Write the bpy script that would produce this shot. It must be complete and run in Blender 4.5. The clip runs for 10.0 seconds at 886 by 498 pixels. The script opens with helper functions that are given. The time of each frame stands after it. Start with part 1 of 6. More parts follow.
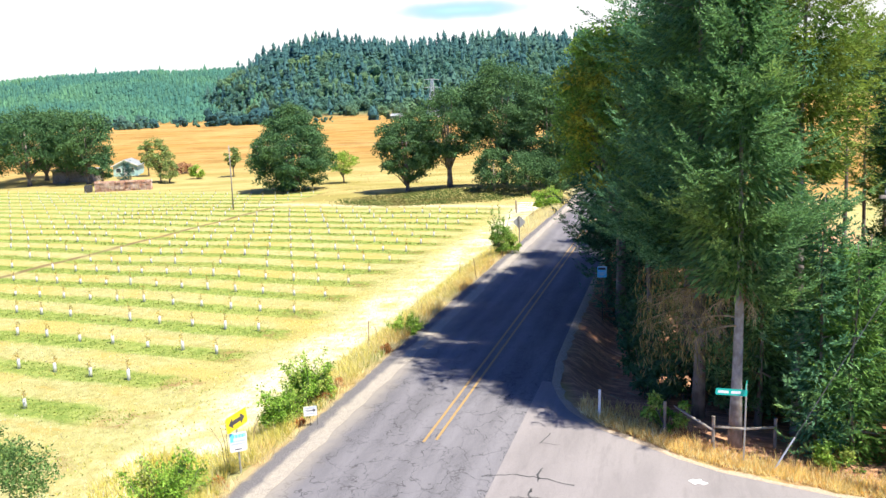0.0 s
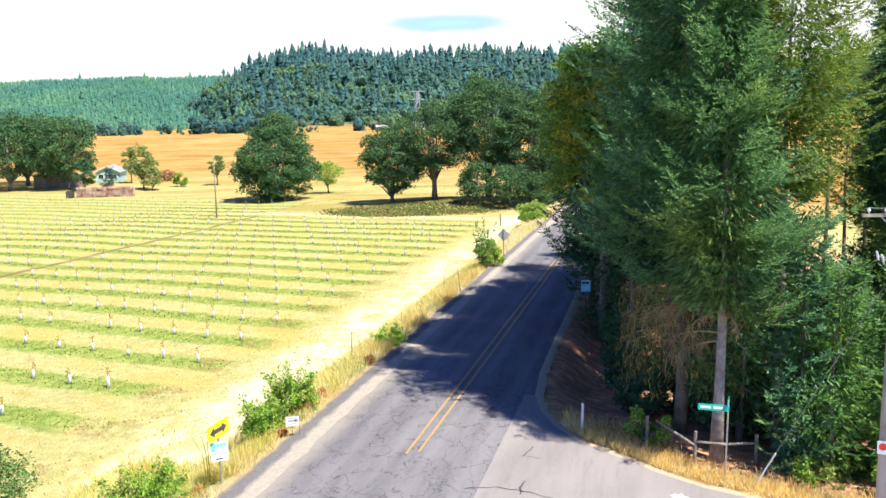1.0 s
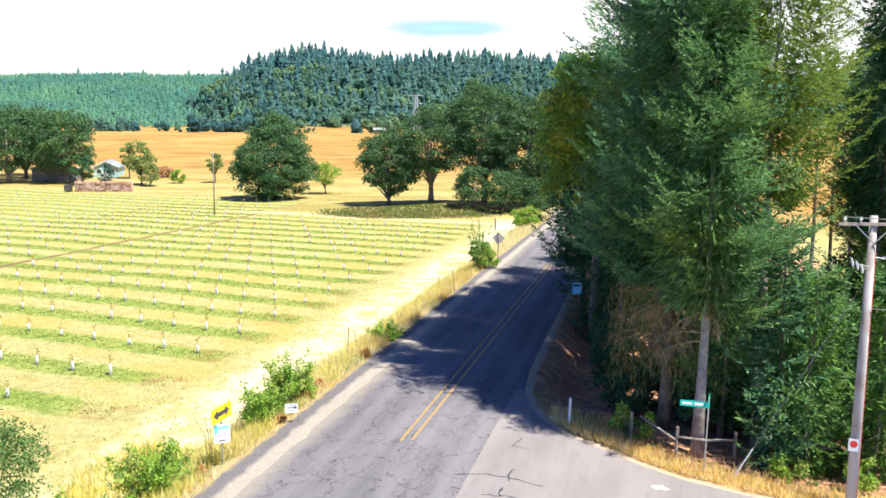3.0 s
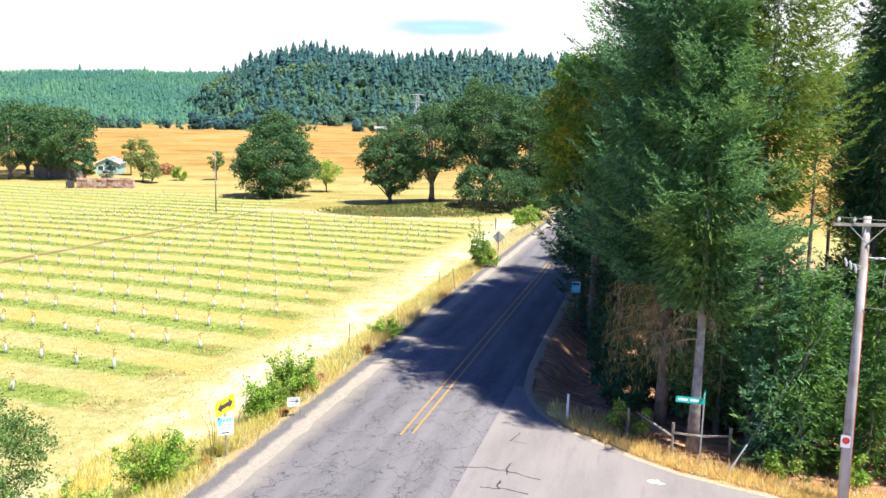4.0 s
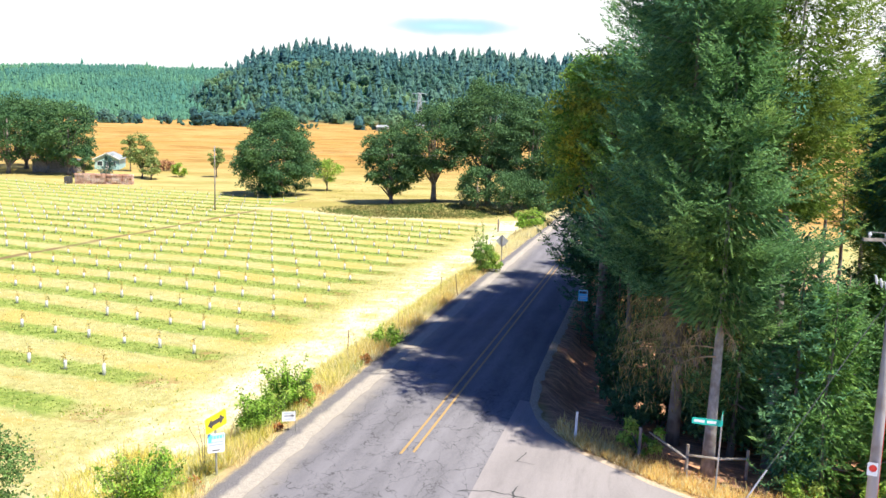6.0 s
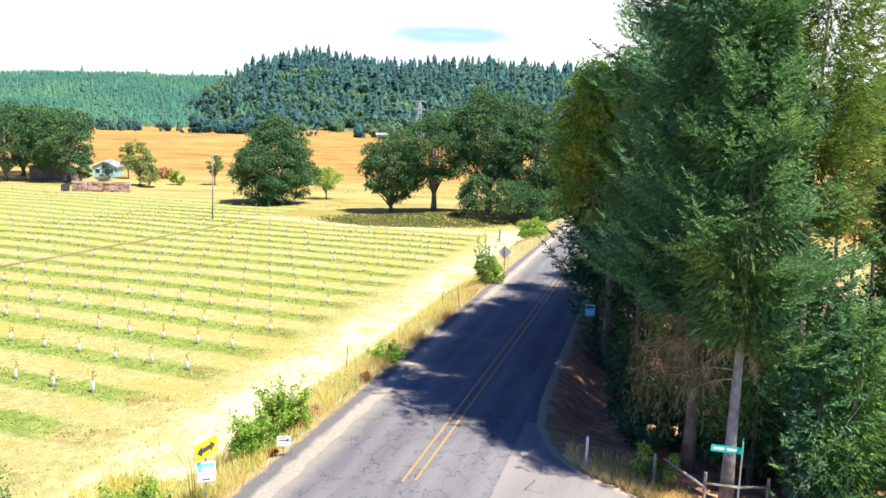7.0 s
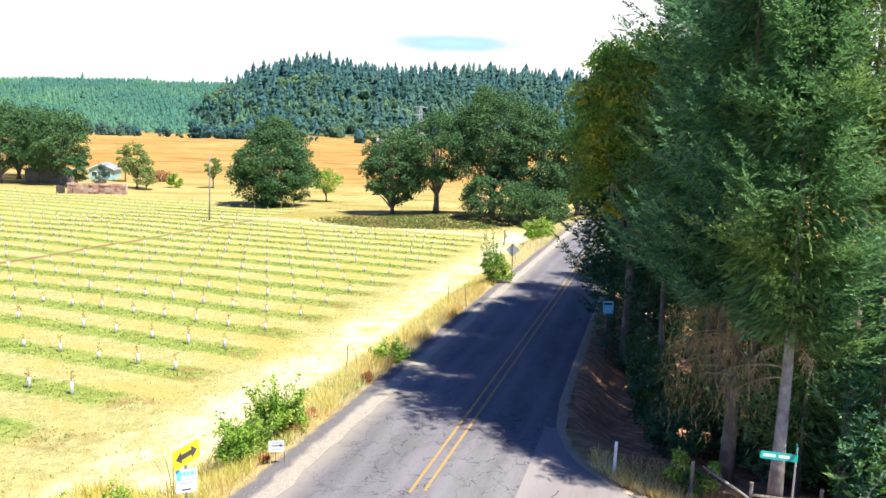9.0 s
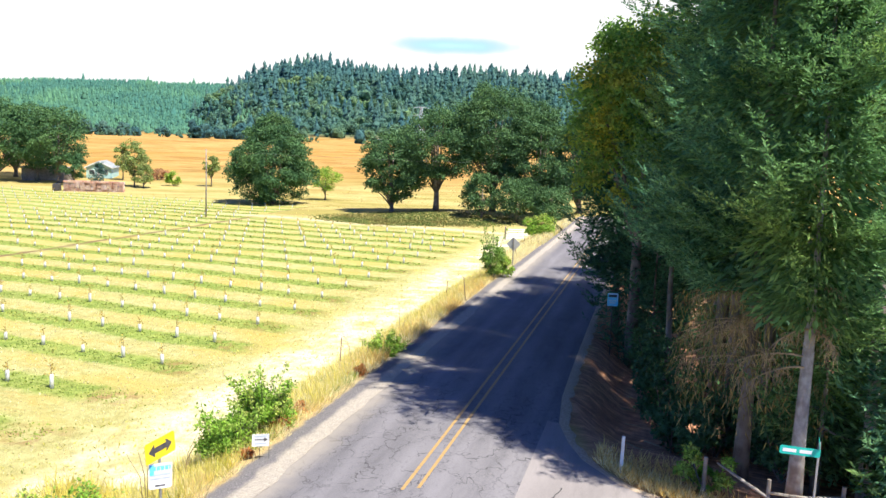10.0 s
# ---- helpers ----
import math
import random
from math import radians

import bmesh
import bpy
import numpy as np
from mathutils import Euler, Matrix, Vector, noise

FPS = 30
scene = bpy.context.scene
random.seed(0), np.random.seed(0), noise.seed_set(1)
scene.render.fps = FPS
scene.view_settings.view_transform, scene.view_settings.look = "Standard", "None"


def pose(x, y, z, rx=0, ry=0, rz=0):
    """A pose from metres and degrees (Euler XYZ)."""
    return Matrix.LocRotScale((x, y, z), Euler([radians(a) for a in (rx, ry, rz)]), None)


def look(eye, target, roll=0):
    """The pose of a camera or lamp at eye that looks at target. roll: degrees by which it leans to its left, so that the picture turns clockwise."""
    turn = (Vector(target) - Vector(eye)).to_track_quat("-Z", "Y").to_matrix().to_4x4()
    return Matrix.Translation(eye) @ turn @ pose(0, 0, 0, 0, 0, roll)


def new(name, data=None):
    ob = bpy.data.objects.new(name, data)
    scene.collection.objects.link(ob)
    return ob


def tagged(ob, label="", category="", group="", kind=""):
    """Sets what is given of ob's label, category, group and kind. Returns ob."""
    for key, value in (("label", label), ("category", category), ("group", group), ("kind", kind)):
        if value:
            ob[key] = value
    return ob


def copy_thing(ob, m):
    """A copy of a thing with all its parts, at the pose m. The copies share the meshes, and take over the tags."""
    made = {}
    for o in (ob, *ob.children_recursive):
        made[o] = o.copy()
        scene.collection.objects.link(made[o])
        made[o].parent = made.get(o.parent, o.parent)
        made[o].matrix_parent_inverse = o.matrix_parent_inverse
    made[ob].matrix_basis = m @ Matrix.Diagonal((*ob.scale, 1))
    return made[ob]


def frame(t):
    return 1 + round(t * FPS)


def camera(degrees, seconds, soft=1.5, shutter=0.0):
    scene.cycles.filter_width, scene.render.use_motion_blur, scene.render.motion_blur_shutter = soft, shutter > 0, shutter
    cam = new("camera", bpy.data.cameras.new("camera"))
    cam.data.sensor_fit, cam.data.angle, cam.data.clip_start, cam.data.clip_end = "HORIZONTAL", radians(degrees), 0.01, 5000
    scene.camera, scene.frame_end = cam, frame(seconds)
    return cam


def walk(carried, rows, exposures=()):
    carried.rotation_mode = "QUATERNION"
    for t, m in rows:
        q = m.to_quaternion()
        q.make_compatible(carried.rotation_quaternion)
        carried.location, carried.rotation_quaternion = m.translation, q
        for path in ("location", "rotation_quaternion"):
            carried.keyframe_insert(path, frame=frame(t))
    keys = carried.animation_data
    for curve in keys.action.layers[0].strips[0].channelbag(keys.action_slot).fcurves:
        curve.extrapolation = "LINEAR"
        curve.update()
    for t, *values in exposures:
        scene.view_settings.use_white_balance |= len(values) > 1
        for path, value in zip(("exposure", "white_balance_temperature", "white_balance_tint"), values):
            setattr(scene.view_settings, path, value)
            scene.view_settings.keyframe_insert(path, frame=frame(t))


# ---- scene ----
cam = camera(55.4, 10.0)
PATH = [
    (0, (0.746, 0.692, 11.062), (0.696, 2.666, 10.745), -2.2),
    (0.5, (0.695, 0.646, 11.054), (0.675, 2.623, 10.752), -1.5),
    (1, (0.648, 0.666, 11.05), (0.639, 2.645, 10.76), -1.1),
    (1.5, (0.604, 0.666, 11.048), (0.603, 2.646, 10.769), -0.6),
    (2, (0.584, 0.602, 11.04), (0.586, 2.584, 10.772), -0.2),
    (2.5, (0.552, -0.026, 10.99), (0.556, 1.955, 10.715), 0.2),
    (4, (0.492, -1.166, 10.974), (0.497, 0.814, 10.693), 0.9),
    (4.5, (0.459, -1.141, 10.97), (0.464, 0.84, 10.692), 1.2),
    (5, (0.406, -0.883, 10.966), (0.412, 1.097, 10.682), 1.3),
    (5.5, (0.369, -0.308, 11.027), (0.374, 1.671, 10.74), 1.5),
    (7, (0.142, 1.979, 11.155), (0.148, 3.962, 10.89), 1.8),
    (7.5, (0.048, 2.672, 11.124), (0.053, 4.656, 10.865), 1.8),
    (8, (-0.067, 3.418, 10.782), (-0.062, 5.402, 10.53), 1.9),
    (8.5, (-0.172, 4.204, 10.357), (-0.167, 6.189, 10.109), 1.9),
    (9, (-0.195, 4.953, 9.943), (-0.19, 6.938, 9.697), 1.9),
    (9.5, (-0.127, 5.786, 9.524), (-0.123, 7.771, 9.28), 2.0),
    (10, (-0.03, 6.522, 9.133), (-0.027, 8.508, 8.892), 2.0),
]
walk(cam, [(t, look(eye, target, roll)) for t, eye, target, roll in PATH])

# ---- light ----
SUN_EL, SUN_X, SUN_Y = 60.0, 0.78, -0.62
scene.view_settings.exposure = 0.93
sun_way = Vector((SUN_X, SUN_Y, 0)).normalized() * math.cos(radians(SUN_EL)) + Vector((0, 0, math.sin(radians(SUN_EL))))
sun_data = bpy.data.lights.new("sun", "SUN")
sun_data.energy, sun_data.angle, sun_data.color = 5.0, radians(0.53), (1.0, 0.955, 0.85)
sun = new("sun", sun_data)
sun.matrix_world = look(sun_way * 100, (0, 0, 0))
world = bpy.data.worlds.new("sky")
scene.world = world
world.use_nodes = True


def build_sky():
    nt = world.node_tree
    nt.nodes.clear()
    out = nt.nodes.new("ShaderNodeOutputWorld")
    bg = nt.nodes.new("ShaderNodeBackground")
    sky = nt.nodes.new("ShaderNodeTexSky")
    sky.sky_type, sky.sun_disc = "NISHITA", False
    sky.sun_elevation = radians(SUN_EL)
    sky.sun_rotation = math.atan2(SUN_X, SUN_Y)
    sky.air_density, sky.dust_density, sky.altitude = 1.0, 0.0, 100
    sky.ozone_density = 4.0
    # thin white cloud over most of the sky, with a blue gap low ahead
    geo = nt.nodes.new("ShaderNodeTexCoord")
    noise_tex = nt.nodes.new("ShaderNodeTexNoise")
    noise_tex.inputs["Scale"].default_value, noise_tex.inputs["Detail"].default_value = 2.2, 6
    stretch = nt.nodes.new("ShaderNodeMapping")
    stretch.inputs["Scale"].default_value = (1, 1, 4)
    nt.links.new(geo.outputs["Generated"], stretch.inputs["Vector"])
    nt.links.new(stretch.outputs["Vector"], noise_tex.inputs["Vector"])
    cover = nt.nodes.new("ShaderNodeMapRange")
    for key, value in (("From Min", 0.36), ("From Max", 0.62), ("To Min", 0.0), ("To Max", 0.03)):
        cover.inputs[key].default_value = value
    nt.links.new(noise_tex.outputs["Fac"], cover.inputs["Value"])
    # the gap: an ellipse round one direction
    shift = nt.nodes.new("ShaderNodeMapping")
    shift.inputs["Location"].default_value = (-0.004 / 0.05, 0, -0.1155 / 0.006)
    shift.inputs["Scale"].default_value = (1 / 0.05, 0, 1 / 0.006)
    nt.links.new(geo.outputs["Generated"], shift.inputs["Vector"])
    far = nt.nodes.new("ShaderNodeVectorMath")
    far.operation = "LENGTH"
    rough_edge = nt.nodes.new("ShaderNodeTexNoise")
    rough_edge.inputs["Scale"].default_value = 30
    nt.links.new(geo.outputs["Generated"], rough_edge.inputs["Vector"])
    nt.links.new(shift.outputs["Vector"], far.inputs[0])
    add = nt.nodes.new("ShaderNodeMath")
    add.operation = "ADD"
    nt.links.new(far.outputs["Value"], add.inputs[0])
    nt.links.new(rough_edge.outputs["Fac"], add.inputs[1])
    gap = nt.nodes.new("ShaderNodeMapRange")
    for key, value in (("From Min", 0.7), ("From Max", 2.3), ("To Min", 0.0), ("To Max", 1.0)):
        gap.inputs[key].default_value = value
    nt.links.new(add.outputs["Value"], gap.inputs["Value"])
    low = nt.nodes.new("ShaderNodeSeparateXYZ")
    nt.links.new(geo.outputs["Generated"], low.inputs[0])
    veil = nt.nodes.new("ShaderNodeMapRange")
    for key, value in (("From Min", 0.01), ("From Max", 0.04), ("To Min", 0.0), ("To Max", 1.0)):
        veil.inputs[key].default_value = value
    nt.links.new(low.outputs["Z"], veil.inputs["Value"])
    lowveil = nt.nodes.new("ShaderNodeMapRange")
    for key, value in (("From Min", 0.19), ("From Max", 0.26), ("To Min", 1.0), ("To Max", 0.0)):
        lowveil.inputs[key].default_value = value
    nt.links.new(low.outputs["Z"], lowveil.inputs["Value"])
    most = nt.nodes.new("ShaderNodeMath")
    most.operation = "MAXIMUM"
    nt.links.new(cover.outputs["Result"], most.inputs[0])
    ahead = nt.nodes.new("ShaderNodeMapRange")
    for key, value in (("From Min", 0.0), ("From Max", 0.5), ("To Min", 0.0), ("To Max", 1.0)):
        ahead.inputs[key].default_value = value
    nt.links.new(low.outputs["Y"], ahead.inputs["Value"])
    bank = nt.nodes.new("ShaderNodeMath")
    bank.operation = "MULTIPLY"
    nt.links.new(lowveil.outputs["Result"], bank.inputs[0])
    nt.links.new(ahead.outputs["Result"], bank.inputs[1])
    nt.links.new(bank.outputs[0], most.inputs[1])
    m1 = nt.nodes.new("ShaderNodeMath")
    m1.operation = "MULTIPLY"
    nt.links.new(most.outputs[0], m1.inputs[0])
    nt.links.new(gap.outputs["Result"], m1.inputs[1])
    m2 = nt.nodes.new("ShaderNodeMath")
    m2.operation = "MULTIPLY"
    nt.links.new(m1.outputs[0], m2.inputs[0])
    nt.links.new(veil.outputs["Result"], m2.inputs[1])
    mix = nt.nodes.new("ShaderNodeMixRGB")
    mix.inputs["Color2"].default_value = (12.2, 12.3, 12.4, 1)
    nt.links.new(m2.outputs[0], mix.inputs["Fac"])
    deep = nt.nodes.new("ShaderNodeMixRGB")
    deep.blend_type = "MULTIPLY"
    deep.inputs["Fac"].default_value = 1.0
    deep.inputs["Color2"].default_value = (0.6, 0.92, 1.75, 1)
    nt.links.new(sky.outputs["Color"], deep.inputs["Color1"])
    nt.links.new(deep.outputs["Color"], mix.inputs["Color1"])
    inv = nt.nodes.new("ShaderNodeMath")
    inv.operation = "SUBTRACT"
    inv.inputs[0].default_value = 1.0
    nt.links.new(gap.outputs["Result"], inv.inputs[1])
    blue = nt.nodes.new("ShaderNodeMixRGB")
    blue.inputs["Color2"].default_value = (6.9, 11.0, 11.9, 1)
    nt.links.new(inv.outputs[0], blue.inputs["Fac"])
    nt.links.new(mix.outputs["Color"], blue.inputs["Color1"])
    nt.links.new(blue.outputs["Color"], bg.inputs["Color"])
    bg.inputs["Strength"].default_value = 0.05
    nt.links.new(bg.outputs[0], out.inputs[0])


build_sky()

# ---- materials ----


class Nodes:
    """A small hand for writing node trees."""

    def __init__(self, name):
        self.mat = bpy.data.materials.new(name)
        self.mat.use_nodes = True
        self.nt = self.mat.node_tree
        self.nt.nodes.clear()
        self.out = self.nt.nodes.new("ShaderNodeOutputMaterial")

    def add(self, kind, operation="", feature="", blend="", interpolation="", attribute=""):
        n = self.nt.nodes.new(kind)
        if operation:
            n.operation = operation
        if feature:
            n.feature = feature
        if blend:
            n.blend_type = blend
        if interpolation:
            n.interpolation_type = interpolation
        if attribute:
            n.attribute_name = attribute
        return n

    def put(self, socket, value):
        if isinstance(value, bpy.types.NodeSocket):
            self.nt.links.new(value, socket)
        elif isinstance(value, (tuple, list)) and len(value) == 3 and socket.type == "RGBA":
            socket.default_value = (*value, 1)
        else:
            socket.default_value = value

    def pos(self):
        return self.add("ShaderNodeNewGeometry").outputs["Position"]

    def obj(self):
        return self.add("ShaderNodeTexCoord").outputs["Object"]

    def island(self):
        return self.add("ShaderNodeNewGeometry").outputs["Random Per Island"]

    def noise(self, vec, scale, detail=4, rough=0.55, squash=None):
        if squash:
            m = self.add("ShaderNodeMapping")
            self.put(m.inputs["Scale"], squash)
            self.put(m.inputs["Vector"], vec)
            vec = m.outputs["Vector"]
        n = self.add("ShaderNodeTexNoise")
        self.put(n.inputs["Vector"], vec)
        self.put(n.inputs["Scale"], scale)
        self.put(n.inputs["Detail"], detail)
        self.put(n.inputs["Roughness"], rough)
        return n.outputs["Fac"]

    def math(self, op, a, b=0.0):
        n = self.add("ShaderNodeMath", operation=op)
        self.put(n.inputs[0], a)
        self.put(n.inputs[1], b)
        return n.outputs[0]

    def step(self, value, lo, hi, a=0.0, b=1.0):
        n = self.add("ShaderNodeMapRange", interpolation="SMOOTHSTEP")
        for key, v in (("Value", value), ("From Min", lo), ("From Max", hi), ("To Min", a), ("To Max", b)):
            self.put(n.inputs[key], v)
        return n.outputs["Result"]

    def mix(self, fac, a, b, mode="MIX"):
        n = self.add("ShaderNodeMixRGB", blend=mode)
        self.put(n.inputs["Fac"], fac)
        self.put(n.inputs["Color1"], a)
        self.put(n.inputs["Color2"], b)
        return n.outputs["Color"]

    def dot(self, vec, other):
        n = self.add("ShaderNodeVectorMath", operation="DOT_PRODUCT")
        self.put(n.inputs[0], vec)
        self.put(n.inputs[1], other)
        return n.outputs["Value"]

    def finish(self, color, rough=0.8, height=None, bump=0.3, dist=0.02, metal=0.0, leafy=0.0, spec=0.4):
        b = self.add("ShaderNodeBsdfPrincipled")
        self.put(b.inputs["Base Color"], color)
        self.put(b.inputs["Roughness"], rough)
        self.put(b.inputs["Metallic"], metal)
        self.put(b.inputs["Specular IOR Level"], spec)
        if height is not None:
            n = self.add("ShaderNodeBump")
            self.put(n.inputs["Height"], height)
            self.put(n.inputs["Strength"], bump)
            self.put(n.inputs["Distance"], dist)
            self.put(b.inputs["Normal"], n.outputs["Normal"])
        shader = b.outputs[0]
        if leafy:
            t = self.add("ShaderNodeBsdfTranslucent")
            self.put(t.inputs["Color"], color)
            m = self.add("ShaderNodeMixShader")
            self.put(m.inputs[0], leafy)
            self.put(m.inputs[1], shader)
            self.put(m.inputs[2], t.outputs[0])
            shader = m.outputs[0]
        self.put(self.out.inputs[0], shader)
        return self.mat


def surface(name, c1, c2, scale=3.0, c3=None, scale3=0.4, rough=0.8, bump=0.3, bscale=30.0, metal=0.0, island=0.0, leafy=0.0, dist=0.02, spec=0.4, squash=None):
    n = Nodes(name)
    p = n.pos()
    color = n.mix(n.step(n.noise(p, scale, 5, 0.6, squash), 0.32, 0.68), c1, c2)
    if c3:
        color = n.mix(n.step(n.noise(p, scale3, 3), 0.45, 0.7), color, c3)
    if island:
        k = n.step(n.island(), 0, 1, 1 - island, 1 + island)
        hsv = n.add("ShaderNodeHueSaturation")
        n.put(hsv.inputs["Value"], k)
        n.put(hsv.inputs["Color"], color)
        color = hsv.outputs["Color"]
    height = n.noise(p, bscale, 4, 0.6, squash) if bump else None
    return n.finish(color, rough, height, bump, dist, metal, leafy, spec)


M = {}
M["bark"] = surface("bark", (0.11, 0.085, 0.065), (0.2, 0.17, 0.14), 6, (0.26, 0.24, 0.21), 1.2, 0.95, 0.8, 14, squash=(1, 1, 0.25), dist=0.03)
M["grey_bark"] = surface("grey_bark", (0.28, 0.26, 0.24), (0.44, 0.42, 0.39), 5, (0.2, 0.17, 0.15), 1.5, 0.95, 0.8, 12, squash=(1, 1, 0.6), dist=0.03)
M["dead_wood"] = surface("dead_wood", (0.32, 0.24, 0.13), (0.55, 0.43, 0.25), 3, (0.26, 0.18, 0.1), 1, 0.95, 0.4, 20)
M["fir"] = surface("fir_needles", (0.09, 0.205, 0.075), (0.175, 0.335, 0.12), 1.3, (0.22, 0.34, 0.085), 0.3, 0.6, 0, island=0.4, leafy=0.42, spec=0.3)
M["fir_green"] = surface("fir_needles_green", (0.105, 0.225, 0.042), (0.19, 0.33, 0.065), 1.3, (0.1, 0.24, 0.08), 0.5, 0.6, 0, island=0.35, leafy=0.4, spec=0.3)
M["fir_blue"] = surface("fir_needles_blue", (0.075, 0.2, 0.1), (0.155, 0.33, 0.165), 1.5, (0.18, 0.31, 0.09), 0.5, 0.6, 0, island=0.4, leafy=0.4, spec=0.3)
M["dry_needles"] = surface("dry_brown_needles", (0.2, 0.165, 0.06), (0.38, 0.3, 0.11), 2, (0.2, 0.22, 0.07), 0.8, 0.9, 0, island=0.4, leafy=0.3)
M["fir_yellow"] = surface("fir_needles_yellow", (0.13, 0.21, 0.035), (0.26, 0.34, 0.06), 1.2, (0.1, 0.22, 0.05), 0.4, 0.6, 0, island=0.35, leafy=0.42, spec=0.2)
# darker copy of the fir needles, shade of neighbouring trees put into the colour
M["fir_shaded"] = surface("fir_needles_shaded", (0.036, 0.12, 0.06), (0.085, 0.21, 0.1), 1.3, (0.12, 0.23, 0.1), 0.3, 0.6, 0, island=0.4, leafy=0.38, spec=0.3)
M["oak"] = surface("oak_leaves", (0.055, 0.13, 0.05), (0.115, 0.215, 0.075), 0.6, (0.08, 0.17, 0.07), 0.2, 0.6, 0, island=0.3, leafy=0.25, spec=0.2)
M["oak_dark"] = surface("dark_leaves", (0.05, 0.125, 0.052), (0.1, 0.205, 0.075), 0.5, (0.12, 0.22, 0.075), 0.2, 0.6, 0, island=0.25, leafy=0.25, spec=0.2)
M["maple"] = surface("maple_leaves", (0.12, 0.27, 0.055), (0.22, 0.38, 0.08), 0.6, (0.5, 0.47, 0.06), 0.5, 0.6, 0, island=0.3, leafy=0.42, spec=0.2)
M["walnut"] = surface("walnut_leaves", (0.1, 0.19, 0.055), (0.2, 0.31, 0.09), 1.5, (0.15, 0.26, 0.08), 0.6, 0.6, 0, island=0.35, leafy=0.35, spec=0.1)
M["shrub"] = surface("shrub_leaves", (0.19, 0.37, 0.04), (0.36, 0.53, 0.085), 2.5, (0.5, 0.52, 0.14), 0.8, 0.6, 0, island=0.4, leafy=0.45, spec=0.3)
M["shrub_mid"] = surface("shrub_mid_leaves", (0.13, 0.28, 0.05), (0.25, 0.42, 0.08), 2.0, (0.34, 0.44, 0.11), 0.8, 0.6, 0, island=0.4, leafy=0.4, spec=0.2)
M["shrub_pale"] = surface("shrub_pale_leaves", (0.18, 0.26, 0.07), (0.3, 0.37, 0.12), 1.5, (0.25, 0.29, 0.09), 0.5, 0.7, 0, island=0.4, leafy=0.3, spec=0.3)
M["shrub_red"] = surface("rust_weeds", (0.46, 0.17, 0.05), (0.56, 0.3, 0.09), 3, None, 1, 0.8, 0, island=0.4, leafy=0.3)
M["dry_grass"] = surface("dry_grass_blades", (0.88, 0.78, 0.4), (0.97, 0.92, 0.6), 0.9, (0.87, 0.71, 0.3), 0.2, 0.8, 0, island=0.15, leafy=0.6, spec=0.05)
M["pasture_grass"] = surface("pasture_grass_blades", (0.55, 0.42, 0.14), (0.7, 0.55, 0.2), 0.3, (0.5, 0.45, 0.14), 0.08, 0.8, 0, island=0.3, leafy=0.5, spec=0.1)
# green grass with the oaks' shadow put into its colour
M["shadow_tinted_grass"] = surface("shadow_tinted_grass_blades", (0.1, 0.15, 0.04), (0.16, 0.2, 0.06), 0.5, (0.22, 0.19, 0.07), 0.15, 0.8, 0, island=0.3, leafy=0.2, spec=0.1)
M["yellow_grass"] = surface("yellow_green_grass_blades", (0.68, 0.64, 0.16), (0.9, 0.8, 0.3), 0.8, (0.78, 0.68, 0.2), 0.5, 0.8, 0, island=0.2, leafy=0.6, spec=0.05)
M["tawny_grass"] = surface("tawny_grass_blades", (0.74, 0.51, 0.16), (0.88, 0.71, 0.29), 1.2, (0.85, 0.72, 0.3), 0.5, 0.8, 0, island=0.25, leafy=0.55)
M["sapling_leaf"] = surface("dry_sapling_leaves", (0.48, 0.32, 0.08), (0.62, 0.46, 0.13), 3, (0.4, 0.38, 0.09), 0.7, 0.8, 0, island=0.3, leafy=0.45)
M["weeds"] = surface("green_weeds", (0.24, 0.33, 0.06), (0.4, 0.46, 0.11), 1.2, (0.48, 0.44, 0.13), 0.4, 0.8, 0, island=0.3, leafy=0.4)
# blue in these three far foliage colours stands in for distance haze
M["far_conifer"] = surface("hazed_conifer_needles", (0.048, 0.125, 0.135), (0.08, 0.178, 0.17), 0.08, (0.115, 0.215, 0.155), 0.017, 0.9, 0.8, 0.9, island=0.22, leafy=0.3, spec=0.02, dist=0.8)
M["far_crown"] = surface("hazed_crowns", (0.074, 0.178, 0.155), (0.12, 0.24, 0.17), 0.11, (0.2, 0.32, 0.15), 0.02, 0.9, 1.0, 1.0, island=0.25, leafy=0.35, spec=0.02, dist=1.2)
M["plantation"] = surface("hazed_young_conifer_needles", (0.048, 0.14, 0.115), (0.07, 0.175, 0.125), 0.06, (0.1, 0.22, 0.115), 0.009, 0.9, 0.6, 0.9, island=0.18, spec=0.03, dist=0.6)
M["wood_pole"] = surface("weathered_pole", (0.38, 0.35, 0.34), (0.54, 0.51, 0.5), 4, (0.3, 0.25, 0.22), 0.8, 0.9, 0.5, 30, squash=(1, 1, 0.08))
M["old_wood"] = surface("weathered_boards", (0.24, 0.21, 0.18), (0.37, 0.33, 0.29), 5, (0.17, 0.14, 0.11), 1, 0.9, 0.5, 25)
M["galv"] = surface("galvanised_steel", (0.42, 0.43, 0.44), (0.55, 0.56, 0.57), 8, None, 1, 0.45, 0.1, 60, metal=0.8)
M["dark_steel"] = surface("dark_steel", (0.07, 0.07, 0.07), (0.12, 0.11, 0.1), 8, None, 1, 0.6, 0.1, 60, metal=0.5)
M["tower_steel"] = surface("weathered_tower_steel", (0.36, 0.43, 0.47), (0.44, 0.5, 0.54), 0.5, None, 1, 0.6, 0.0, metal=0.0)
M["white"] = surface("white_paint", (0.72, 0.74, 0.76), (0.82, 0.83, 0.84), 3, (0.62, 0.62, 0.6), 1.5, 0.5, 0.05, 60)
M["tube_white"] = surface("white_plastic", (0.66, 0.66, 0.66), (0.76, 0.76, 0.74), 6, None, 1, 0.5, 0.0, leafy=0.25)
